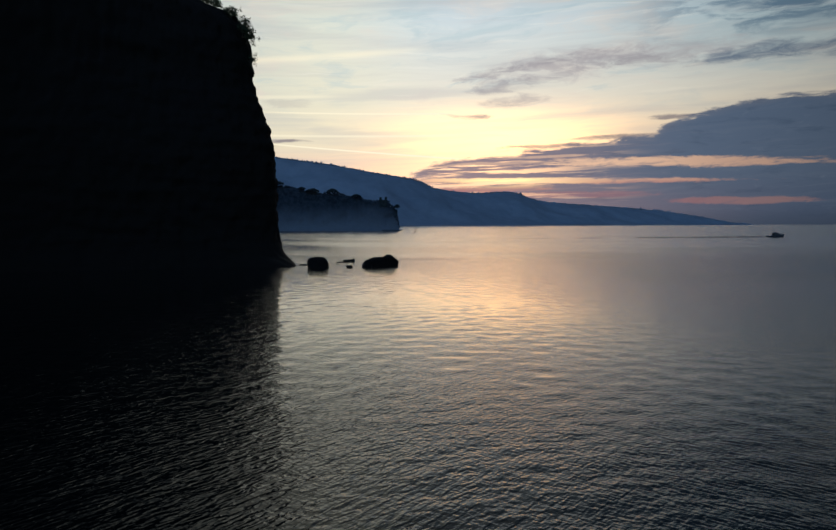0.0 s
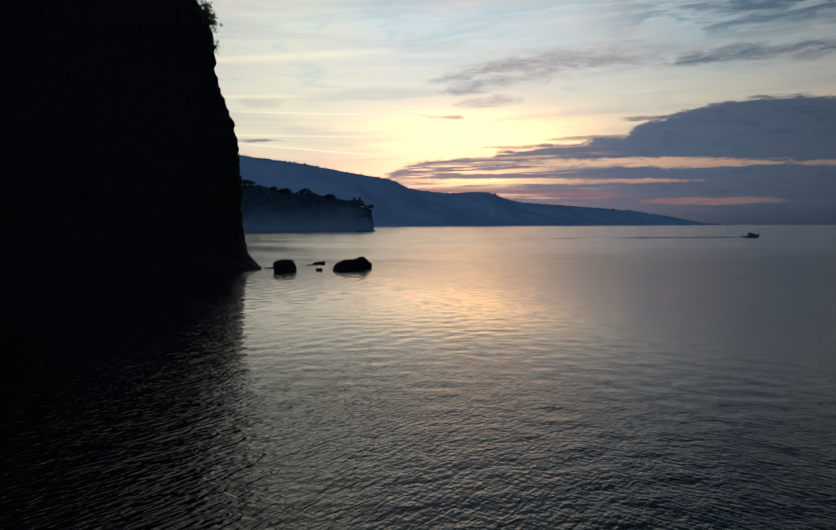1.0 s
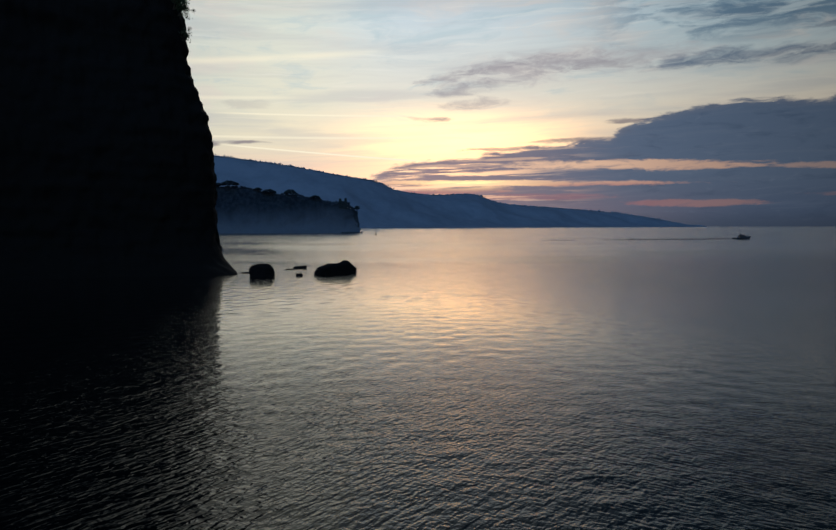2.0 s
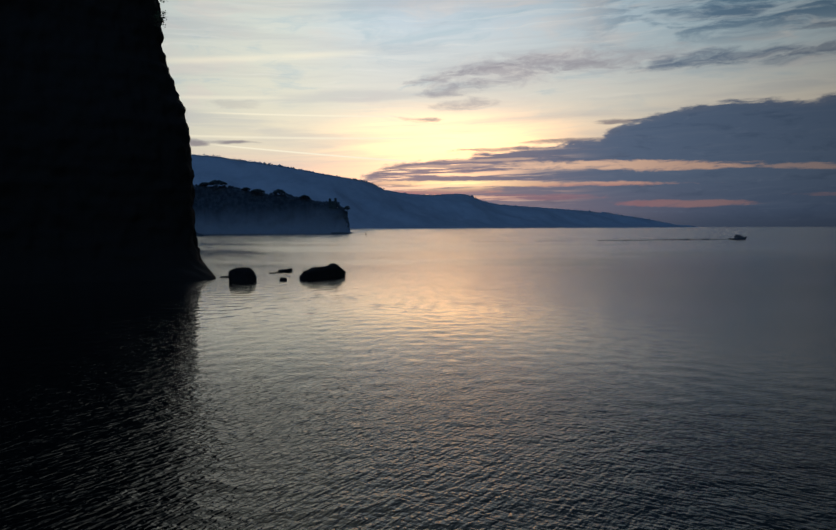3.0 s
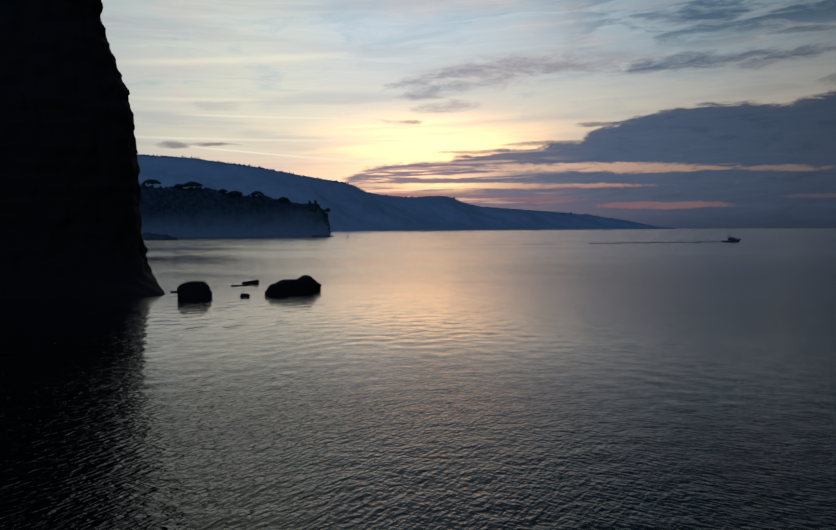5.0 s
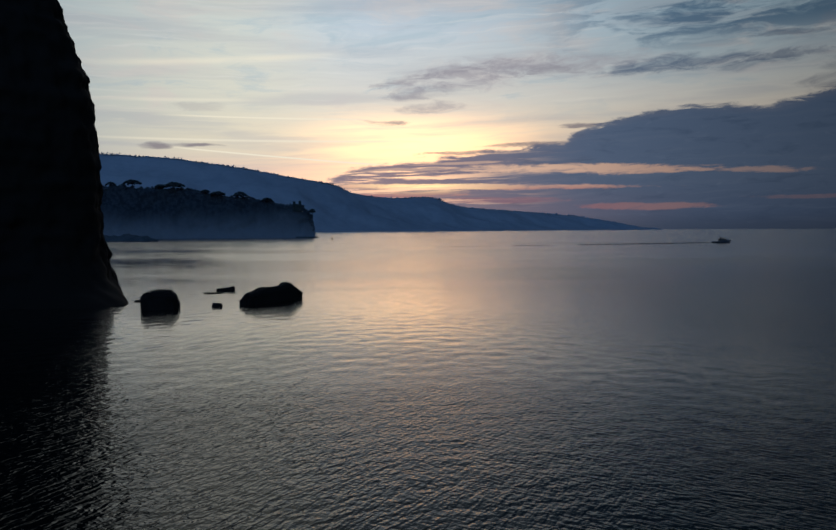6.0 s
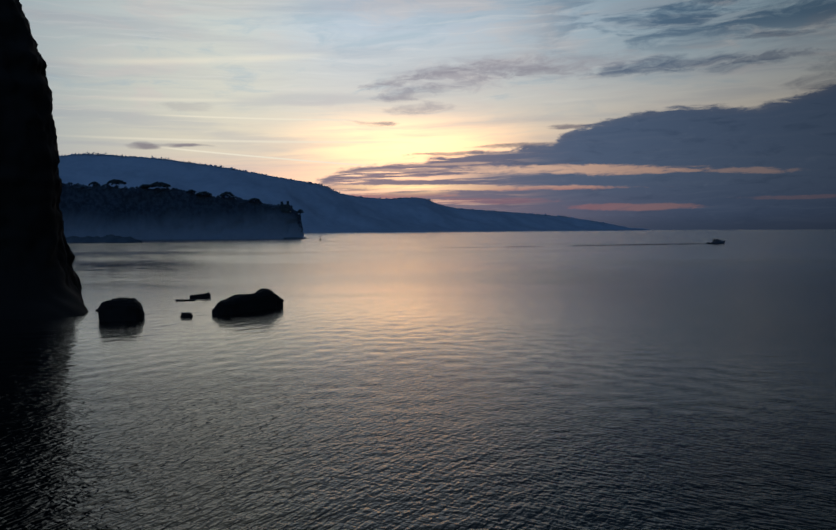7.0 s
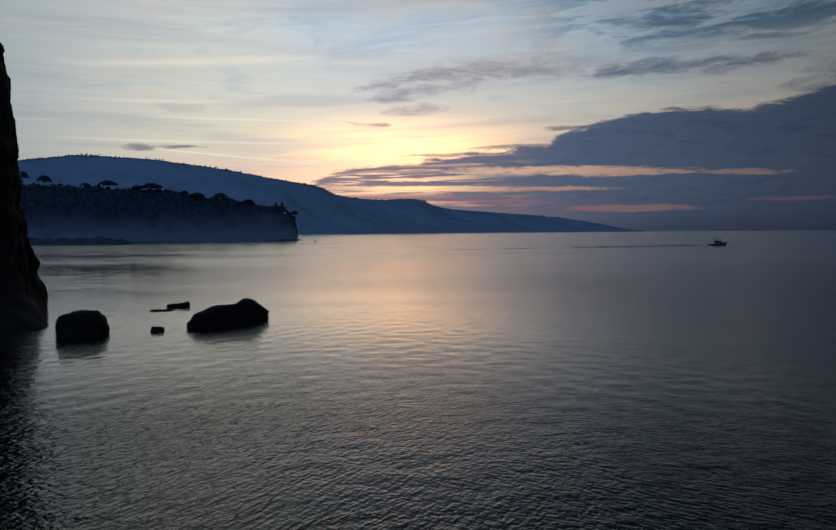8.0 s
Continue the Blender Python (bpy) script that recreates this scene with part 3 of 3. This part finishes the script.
boulder("rock_slab", -20.1, 193.0, 3.0, 1.7, 0.62, 6, 11.7, "flat tilted dark slab above the water", [(-1, 0.5), (0, 0.5), (1, 0.85)], 0.5, 0.12, 4)
boulder("rock_slab", -21.4, 188.5, 3.2, 1.5, 0.16, 3, 21.7, "thin dark ledge awash in the water", None, 0.6, 0.2, 4)
boulder("rock_slab", -28.6, 176.5, 4.8, 1.4, 0.22, 2, 27.7, "low dark ledge awash at the cliff foot", None, 0.6, 0.2, 4)

# ---- the far shore ----
RIDGE = [(-3600, 3000, 40), (-2300, 3000, 130), (-1500, 3000, 250), (-1041, 3000, 307), (-910, 3000, 315), (-655, 3000, 300), (-383, 3000, 264), (-191, 3000, 229), (-17, 3127, 208), (101, 3207, 168),
         (279, 3320, 156), (472, 3437, 164), (634, 3528, 122), (974, 3707, 104), (1333, 3881, 82), (1647, 4023, 48), (1944, 4150, 3)]


def far_hill():
    ridge = spline(RIDGE, 520)
    verts, rows = [], 30
    for j in range(rows):
        v = j / (rows - 4)
        for i, (x, y, h) in enumerate(ridge):
            u = i / 519
            depth = 900 * (1 - u) ** 0.6 + 25
            if v <= 1:
                yy, xx = y - depth * (1 - v), x + 60 * (1 - v)
                z = h * (0.25 * v + 0.75 * v ** 1.35) + (14 + 0.06 * h) * math.sin(math.pi * v) * rough(xx, yy, 0, 0.004, 5)
                if v == 0:
                    z = -4.0
                if v > 0.9:
                    z += 3.0 * rough(xx, yy, 5, 0.035, 4) * min(1, h / 40)
            else:
                yy, xx = y + depth * (v - 1) * 3, x
                z = h * (1 - (v - 1) * 5)
            verts.append((xx, yy, z))
    ob = mesh_object("far_hill", verts, grid_faces(rows, 520), HAZED_HILL)
    return tagged(ob, "long wooded hill sinking to a cape in blue haze", "hill", kind="structure"), ridge


_, ridge_line = far_hill()


def blob(bm, centre, size, flat=0.7, level=1, jitter=0.25):
    """A small uneven clump of leaves."""
    made = bmesh.ops.create_icosphere(bm, subdivisions=level, radius=1.0)
    c = Vector(centre)
    for v in made["verts"]:
        k = size * (1 + random.uniform(-jitter, jitter))
        v.co = c + Vector((v.co.x * k, v.co.y * k, v.co.z * k * flat))


def clumps(name, spots, mat, label, jitter=0.3):
    """Many clumps in one mesh, made from one octahedron each."""
    verts, faces = [], []
    base = [(1, 0, 0), (0, 1, 0), (-1, 0, 0), (0, -1, 0), (0, 0, 1), (0, 0, -1)]
    tri = [(0, 1, 4), (1, 2, 4), (2, 3, 4), (3, 0, 4), (1, 0, 5), (2, 1, 5), (3, 2, 5), (0, 3, 5)]
    for x, y, z, s in spots:
        o = len(verts)
        a = random.uniform(0, 1.57)
        for bx, by, bz in base:
            k = s * random.uniform(1 - jitter, 1 + jitter)
            verts.append((x + (bx * math.cos(a) - by * math.sin(a)) * k, y + (bx * math.sin(a) + by * math.cos(a)) * k, z + bz * k * 0.8))
        faces += [tuple(o + i for i in f) for f in tri]
    return tagged(mesh_object(name, verts, faces, mat, False), label, "woods", kind="stuff")


spots = []
for i in range(60, 515):
    x, y, h = ridge_line[i]
    thick = max(0.0, rough(x, y, 9, 0.012, 3)) * 2.2 + 0.45
    for _ in range(3):
        if random.random() < thick and h > 12:
            s = random.uniform(1.6, 4.2) * (1.0 if random.random() < 0.85 else 1.5) * min(1.0, h / 70 + 0.3)
            spots.append((x + random.uniform(-8, 8), y - random.uniform(0, 10), h + random.uniform(-2.0, 0.9) - 1, s * 1.25))
for cx, n, tall in ((1390, 16, 9), (1335, 8, 6), (-655, 12, 8), (-905, 10, 9), (-395, 7, 7)):
    for _ in range(n):
        x = cx + random.uniform(-45, 45)
        i = int(np.argmin(np.abs(ridge_line[:, 0] - x)))
        spots.append((x, ridge_line[i, 1], ridge_line[i, 2] + random.uniform(0, tall * 0.7), random.uniform(3, 5)))
clumps("far_woods", spots, HAZED_HILL, "distant trees along the hazy ridge")

# ---- the headland ----
RIM = [(-959, 807, 65.4), (-682, 892, 67.5), (-469, 935, 65.4), (-362, 946, 64.3), (-313, 949, 63.8), (-272, 952, 62.7), (-235, 954, 60.6), (-197, 956, 59.5), (-166, 956, 55.3), (-134, 956, 49.4), (-102, 956, 47.3), (-70, 956, 40.9), (-47, 957, 38.7), (-36, 960, 32.3), (-29, 963, 27)]


def headland():
    rim = spline(RIM, 360)
    verts, rows = [], 34
    for j in range(rows):
        for i, (x, y, h) in enumerate(rim):
            u = i / 359
            if j < 24:
                v = j / 23
                z = -2.0 + (h + 2.0) * v
                lean = 18 * (1 - v) ** 2.2 * (1 - 0.6 * u) - 7 * (1 - u) * v
                yy = y - 12 - lean + 2.6 * rough(x, 0, z, 0.03, 4) + 1.4 * rough(x, 7, z, 0.11, 3)
                xx = x + (4.0 * (1 - v) ** 1.5 + 1.5 * rough(0, yy, z, 0.09, 3)) * max(0.0, (u - 0.9) * 10)
            else:
                v = (j - 23) / 10
                z = h * (1 - 0.9 * v ** 2) + 2.0 * rough(x, y, v * 20, 0.05, 3)
                yy, xx = y - 10 + 160 * v, x - 40 * v * u
            verts.append((xx, yy, z))
    faces = grid_faces(rows, 360)
    # close the seaward end
    end = [r * 360 + 359 for r in range(rows)]
    faces.append(tuple(end))
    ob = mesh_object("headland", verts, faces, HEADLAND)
    return tagged(ob, "wooded rocky headland in blue evening haze", "headland", kind="structure"), rim


_, rim_line = headland()
spots = []
for i in range(60, 358):
    x, y, h = rim_line[i]
    for _ in range(5):
        s = random.uniform(1.6, 4.2)
        spots.append((x + random.uniform(-2, 2), y - 5 - 4 * i / 358 + random.uniform(-2, 9), h + random.uniform(-3.0, 0.2) + 1.5 * rough(x, 0, 3, 0.06, 3), s))
for _ in range(85):
    x, y, h = rim_line[random.randrange(150, 345)]
    s = random.uniform(2.4, 4.2)
    for _ in range(8):
        spots.append((x + random.gauss(0, s * 0.6), y - 7 + random.gauss(0, 1.5), h + random.gauss(1.0, 1.1), s * random.uniform(0.35, 0.75)))
# the trees round the villa and the scrub down the headland's tip
for _ in range(110):
    spots.append((random.uniform(-58, -40), 956 + random.uniform(-9, 6), random.uniform(32, 42), random.uniform(1.2, 2.8)))
for _ in range(150):
    z = 30 * random.random() ** 0.7
    spots.append((-31.0 + random.uniform(-4, 1.4) + 7.0 * (1 - z / 30) ** 2, random.uniform(947, 960), z, random.uniform(0.8, 2.0)))
clumps("headland_woods", spots, WOODS, "dark scrub and trees covering the headland")


def umbrella_pine(x, y, base, top, wide, seed):
    """A stone pine: bare forked trunk under a flat uneven crown."""
    rnd = random.Random(seed)
    pine = empty("umbrella_pine", x, y, base)
    hgt = top - base
    bm = bmesh.new()
    lean = rnd.uniform(-0.08, 0.08)
    fork = hgt * rnd.uniform(0.42, 0.55)
    tube(bm, [(0, 0, -2), (lean * fork * 0.4, 0, fork * 0.5), (lean * fork, 0, fork)], [0.55, 0.42, 0.36], 7)
    for _ in range(6):
        a, r = rnd.uniform(0, 6.28), wide * rnd.uniform(0.18, 0.38)
        tube(bm, [(lean * fork, 0, fork - 0.3), (lean * fork + r * 0.5 * math.cos(a), r * 0.5 * math.sin(a), fork + (hgt - fork) * 0.35), (lean * fork + r * math.cos(a), r * math.sin(a), hgt - 1.2)], [0.26, 0.18, 0.08], 5)
    part("trunk", bm, PINE, pine)
    bm = bmesh.new()
    for _ in range(95):
        a, r = rnd.uniform(0, 6.28), math.sqrt(rnd.random())
        dome = (hgt - fork) * 0.85
        z = hgt - dome * (0.25 + 0.75 * r ** 2) + rnd.uniform(-0.35, 0.5)
        blob(bm, (lean * fork + r * wide / 2 * math.cos(a), r * wide / 2 * math.sin(a), z), rnd.uniform(0.7, 1.45) * wide / 14, 0.7, 1, 0.35)
    part("crown", bm, PINE, pine)
    return tagged(pine, "umbrella pine silhouetted on the headland rim", "tree", "pines on the headland")


for k, (x, base, top, wide) in enumerate(((-336, 60, 82, 13), (-313, 60, 77.3, 13.5), (-270, 60, 68.3, 10.5), (-244, 59, 71, 18.5), (-211, 57, 65.5, 13), (-195, 57, 67.6, 21),
                                          (-159, 53, 58.9, 10), (-144, 49, 56.6, 16), (-117, 46, 57.2, 14.5), (-84, 41, 49.7, 12), (-29, 26, 36, 8))):
    umbrella_pine(x, 944 if x > -290 else 939, base, top + 1.0, wide * 1.1, 40 + k)


def villa():
    house = empty("villa", -48, 947, 37.2)
    bm = bmesh.new()
    box(bm, -5, 5, -3, 4, -4, 4.5, 0.1)
    part("wall", bm, PINE, house)
    for tx, tall in ((-3.6, 8.2), (3.6, 8.8)):
        bm = bmesh.new()
        box(bm, tx - 1.5, tx + 1.5, -2.2, 1.2, 4.5, tall, 0.08)
        for k in (-1.1, 0.0, 1.1):
            box(bm, tx + k - 0.3, tx + k + 0.3, -2.2, -1.7, tall, tall + 0.7)
        part("tower", bm, PINE, house)
    bm = bmesh.new()
    box(bm, -2.0, 2.0, -2.6, 3.6, 4.5, 5.1, 0.1)
    part("roof", bm, PINE, house)
    for wx in (-3.0, 0.0, 3.0):
        bm = bmesh.new()
        box(bm, wx - 0.5, wx + 0.5, -3.12, -3.0, 0.5, 2.3)
        part("window", bm, GLASS, house)
    return tagged(house, "small turreted villa among trees on the headland", "house")


GLASS = surface("dark_glass", (0.01, 0.012, 0.015), (0.02, 0.022, 0.025), 2.0, 0.15, 0.02)
villa()

LAMP_GLOW = bpy.data.materials.new("lamp_glow")
LAMP_GLOW.use_nodes = True
glow_bsdf = LAMP_GLOW.node_tree.nodes["Principled BSDF"]
glow_bsdf.inputs["Emission Color"].default_value = (1.0, 0.86, 0.6, 1)
glow_bsdf.inputs["Emission Strength"].default_value = 1.6


def street_lamp(x, y, z, tall, size):
    lamp = empty("street_lamp", x, y, z)
    bm = bmesh.new()
    tube(bm, [(0, 0, -2.5), (0, 0, tall)], [0.14, 0.09], 6)
    part("pole", bm, PINE, lamp)
    bm = bmesh.new()
    bmesh.ops.create_icosphere(bm, subdivisions=2, radius=size, matrix=Matrix.Translation((0, 0, tall + size * 0.6)))
    part("globe", bm, LAMP_GLOW, lamp, "glowing warm lamp globe")
    return tagged(lamp, "lit lamp on a pole at the headland edge", "street lamp", "lamps on the headland")


street_lamp(-40.6, 936.5, 29.0, 4.2, 0.22)
street_lamp(-38.0, 936.5, 29.0, 3.8, 0.18)


def low_point():
    """The low rocky tongue in front of the headland."""
    verts = []
    line = spline([(-420, 790), (-320, 768), (-255, 750), (-200, 731), (-168, 723), (-161, 722)], 150)
    prof = ((-14, -1.5), (-11, 0.4), (-9, 3.4), (-6, 5.6), (-1, 6.6), (5, 6.1), (12, 3.2), (18, -1.5))
    for d, h in prof:
        for i, (x, y) in enumerate(line):
            tip = min(1.0, (149 - i) / 6.0)
            verts.append((x + 0.8 * rough(x, d, 0, 0.2, 3), y + d * (0.4 + 0.6 * tip), (h + 1.5) * (0.25 + 0.75 * tip) * (0.85 + 0.3 * rough(x, d, 4, 0.13, 5)) - 1.5))
    ob = mesh_object("low_point", verts, grid_faces(len(prof), 150), LOW_ROCK)
    return tagged(ob, "low dark rocky point in the haze", "rocks", kind="structure")


low_point()
reef = boulder("reef", -33, 936, 26, 9, 1.6, 8, 33.3, "low dark reef off the headland's tip", [(-1, 2.0), (0, 1.2), (1, 0.5)], 0.7, 0.3, 4)
reef.data.materials[0] = LOW_ROCK
reef["group"] = "rocks off the headland"

# ---- plants on the cliff's rim ----


def leafy(name, x, y, z, boughs, seed, label, category, leaf=0.28, count=26):
    """A tree or bush: boughs are (dx, dy, dz, radius at the foot); twigs and leaves grow from each."""
    rnd = random.Random(seed)
    plant = empty(name, x, y, z)
    wood = bmesh.new()
    verts, faces = [], []
    for dx, dy, dz, r in boughs:
        tip = Vector((dx, dy, dz))
        bend = tip * 0.5 + Vector((rnd.uniform(-0.3, 0.3), rnd.uniform(-0.3, 0.3), rnd.uniform(0, 0.5)))
        tube(wood, [(0, 0, -0.6), bend, tip], [r, r * 0.65, r * 0.3], 6)
        for k in range(7):
            f = rnd.uniform(0.4, 1.0)
            start = bend.lerp(tip, max(0, f * 2 - 1)) if f > 0.5 else Vector((0, 0, 0)).lerp(bend, f * 2)
            out_to = start + Vector((rnd.gauss(0, 0.7), rnd.gauss(0, 0.7), rnd.gauss(0.35, 0.55)))
            tube(wood, [start, out_to], [r * 0.25, 0.012], 4)
            for _ in range(count):
                c = out_to + Vector((rnd.gauss(0, 0.32), rnd.gauss(0, 0.32), rnd.gauss(0, 0.26)))
                a = Vector((rnd.gauss(0, 1), rnd.gauss(0, 1), rnd.gauss(0, 1))).normalized() * leaf * rnd.uniform(0.5, 1.0)
                b = a.cross(Vector((rnd.gauss(0, 1), rnd.gauss(0, 1), rnd.gauss(0, 1)))).normalized() * leaf * 0.35
                o = len(verts)
                verts += [c - a, c + b, c + a, c - b]
                faces.append((o, o + 1, o + 2, o + 3))
    part("trunk", wood, BARK, plant)
    crown = mesh_object("crown", verts, faces, LEAF, False)
    crown.parent = plant
    return tagged(plant, label, category)


leafy("bush", -46.0, 181, 60.0, [(1.5, 0, 1.2, 0.12), (2.3, 0, 0.2, 0.1), (0.8, 0.3, 1.9, 0.1), (2.0, -0.5, -1.2, 0.08)], 3, "dark leafy bush overhanging the cliff edge", "bush")
leafy("bush", -45.9, 181, 58.4, [(1.6, 0, 1.6, 0.1), (2.4, 0.2, 0.5, 0.09), (1.2, 0, 2.6, 0.09), (2.0, 0, -0.9, 0.08)], 4, "dark leafy bush overhanging the cliff edge", "bush", 0.3, 30)
leafy("bush", -48.7, 181.5, 63.4, [(0.6, 0, 1.0, 0.08), (-0.7, 0.2, 0.9, 0.08), (0.0, 0, 1.4, 0.08), (1.2, 0, 0.5, 0.06)], 6, "rounded dark bush on the cliff edge", "bush", 0.26, 34)
leafy("bush", -44.9, 181, 57.0, [(1.6, 0, 0.9, 0.1), (2.6, 0.2, -0.3, 0.09), (2.2, 0, 1.6, 0.09)], 5, "dark leafy bush overhanging the cliff edge", "bush", 0.26, 20)
leafy("bush", -43.9, 181, 52.6, [(1.2, 0, 0.4, 0.06), (1.5, 0, -0.9, 0.05), (0.7, 0, -1.6, 0.05)], 8, "thin straggling bush rooted in the cliff face", "bush", 0.24, 12)
leafy("bush", -49.3, 182, 64.0, [(0.8, 0, 0.8, 0.08), (-0.8, 0, 0.7, 0.08)], 12, "dark leafy bush on the cliff edge", "bush", 0.24, 22)
for k, (x, y, z, hgt) in enumerate(((-54.0, 184, 64.4, 7.5), (-57.5, 185, 65.0, 9.0), (-60.5, 185, 65.6, 10.0), (-65.0, 186, 66.6, 9.5), (-72, 186, 68.5, 11), (-80, 184, 70.5, 9))):
    leafy("tree", x, y, z, [(0.4, 0, hgt * 0.75, 0.2), (1.8, 0.3, hgt * 0.5, 0.12), (-1.6, -0.3, hgt * 0.55, 0.12), (0.5, 1.2, hgt * 0.62, 0.1), (1.1, -0.8, hgt * 0.33, 0.08)], 60 + k, "dark thin tree on the cliff top", "tree", 0.3, 34)
for k in range(14):
    x = -52 - k * 2.6
    leafy("bush", x, 183 - 0.1 * k, 64.4 + 0.33 * k, [(0.5, 0, 0.6, 0.05), (-0.6, 0.2, 0.5, 0.05)], 90 + k, "low scrub along the cliff top", "bush", 0.22, 12)

# ---- boat, its wake and the buoy ----


def hull_mesh(long, beam, depth):
    """A motor cruiser's hull: flared bow to +x, square stern."""
    bm = bmesh.new()
    rings = []
    for i in range(17):
        u = i / 16
        w = beam / 2 * (1 - max(0, (u - 0.45) / 0.55) ** 2.2) ** 0.8 if u < 1 else 0.04
        sheer = depth * (0.62 + 0.75 * u ** 2)
        x = -long / 2 + long * u
        rake = 1.6 * u ** 3
        ring = [bm.verts.new((x + rake * (z / sheer - 0.5), s * w * f, z)) for k, (f, z, s) in enumerate(
            ((1.0, sheer, -1), (0.96, sheer * 0.5, -1), (0.75, 0.0, -1), (0.0, -0.55 * (1 - 0.6 * u), 1), (0.75, 0.0, 1), (0.96, sheer * 0.5, 1), (1.0, sheer, 1)))]
        rings.append(ring)
    for a, b in zip(rings, rings[1:]):
        for k in range(6):
            bm.faces.new((a[k], b[k], b[k + 1], a[k + 1]))
        bm.faces.new((a[6], b[6], b[0], a[0]))
    bm.faces.new(rings[0])
    return bm


def motor_boat(x, y, rz):
    boat = empty("motor_boat", x, y, 0.0, rz)
    part("hull", hull_mesh(15.0, 3.9, 1.8), HULL, boat, smooth=False)
    bm = bmesh.new()
    for i, (x0, x1, z0, z1) in enumerate(((-2.6, 2.6, 1.5, 2.7), (-2.2, 1.2, 2.7, 3.35))):
        box(bm, x0, x1, -1.4 + 0.15 * i, 1.4 - 0.15 * i, z0, z1, 0.22)
    part("cabin", bm, CABIN, boat)
    bm = bmesh.new()
    box(bm, -3.2, 0.7, -1.45, 1.45, 3.95, 4.1, 0.06)
    roof = part("roof", bm, CABIN, boat)
    for px, py in ((-2.8, -1.3), (-2.8, 1.3), (0.6, -1.3), (0.6, 1.3)):
        bm = bmesh.new()
        tube(bm, [(px, py, 2.9), (px - 0.2, py, 4.0)], [0.06, 0.06], 6)
        part("post", bm, HULL, boat)
    bm = bmesh.new()
    tube(bm, [(-2.4, 0, 4.05), (-2.9, 0, 5.6)], [0.09, 0.05], 6)
    box(bm, -3.1, -2.5, -0.5, 0.5, 5.1, 5.2, 0.03)
    part("mast", bm, HULL, boat)
    bm = bmesh.new()
    box(bm, 2.55, 2.64, -1.1, 1.1, 1.95, 2.5, 0.03)
    part("windscreen", bm, GLASS, boat)
    bm = bmesh.new()
    for s in (-1, 1):
        tube(bm, [(1.5, s * 1.7, 2.6), (4.5, s * 1.2, 2.85), (6.4, 0, 3.0)], [0.04, 0.04, 0.04], 5)
        for q, w in ((2.5, 1.55), (4.2, 1.22), (5.5, 0.55)):
            tube(bm, [(q, s * w, 1.6), (q, s * w, 2.75)], [0.03, 0.03], 5)
    part("rail", bm, HULL, boat)
    return tagged(boat, "small dark motor cruiser under way on the sea", "boat")


BOAT = (273.0, 530.0, 14.0)
motor_boat(*BOAT)


def wake():
    """The low ridges that the boat leaves behind it."""
    verts, cols = [], 260
    a = radians(BOAT[2])
    for d, h in ((-5.0, -0.1), (-2.5, 0.22), (-1.2, 0.5), (0.0, 0.12), (1.2, 0.42), (2.5, 0.16), (5.0, -0.1)):
        for i in range(cols):
            s = 6 + 250 * (i / (cols - 1)) ** 1.15
            k = max(0.0, 1 - (i / (cols - 1)) ** 1.6) * max(0.55, 0.9 + 0.5 * rough(s, d * 0.2, 0, 0.12, 3))
            gap = 1.0 if s < 120 else max(0.0, min(1.0, 3.5 * rough(s, 0, 7, 0.06, 2) + 0.8))
            verts.append((BOAT[0] - s * math.cos(a) - d * (0.3 + 0.7 * k) * math.sin(a), BOAT[1] - s * math.sin(a) + d * (0.3 + 0.7 * k) * math.cos(a), h * k * gap * 1.5 - 0.03 if h > 0 else -0.15))
    return tagged(mesh_object("wake", verts, grid_faces(7, cols), SEA, False), "dark line of wake waves behind the boat", "wake", kind="stuff")


wake()


def buoy(x, y):
    ob = empty("buoy", x, y, 0)
    bm = bmesh.new()
    tube(bm, [(0, 0, -0.6), (0, 0, 0.0), (0, 0, 1.3), (0, 0, 1.7)], [0.7, 1.05, 1.0, 0.35], 14)
    part("float", bm, BUOY, ob)
    bm = bmesh.new()
    tube(bm, [(0, 0, 1.6), (0, 0, 4.4)], [0.2, 0.1], 8)
    part("mast", bm, BUOY, ob)
    bm = bmesh.new()
    tube(bm, [(0, 0, 4.3), (0, 0, 4.6), (0, 0, 5.0)], [0.28, 0.28, 0.05], 8)
    part("lantern", bm, BUOY, ob)
    return tagged(ob, "dark pillar buoy floating on the sea", "buoy")


buoy(-4.2, 806)
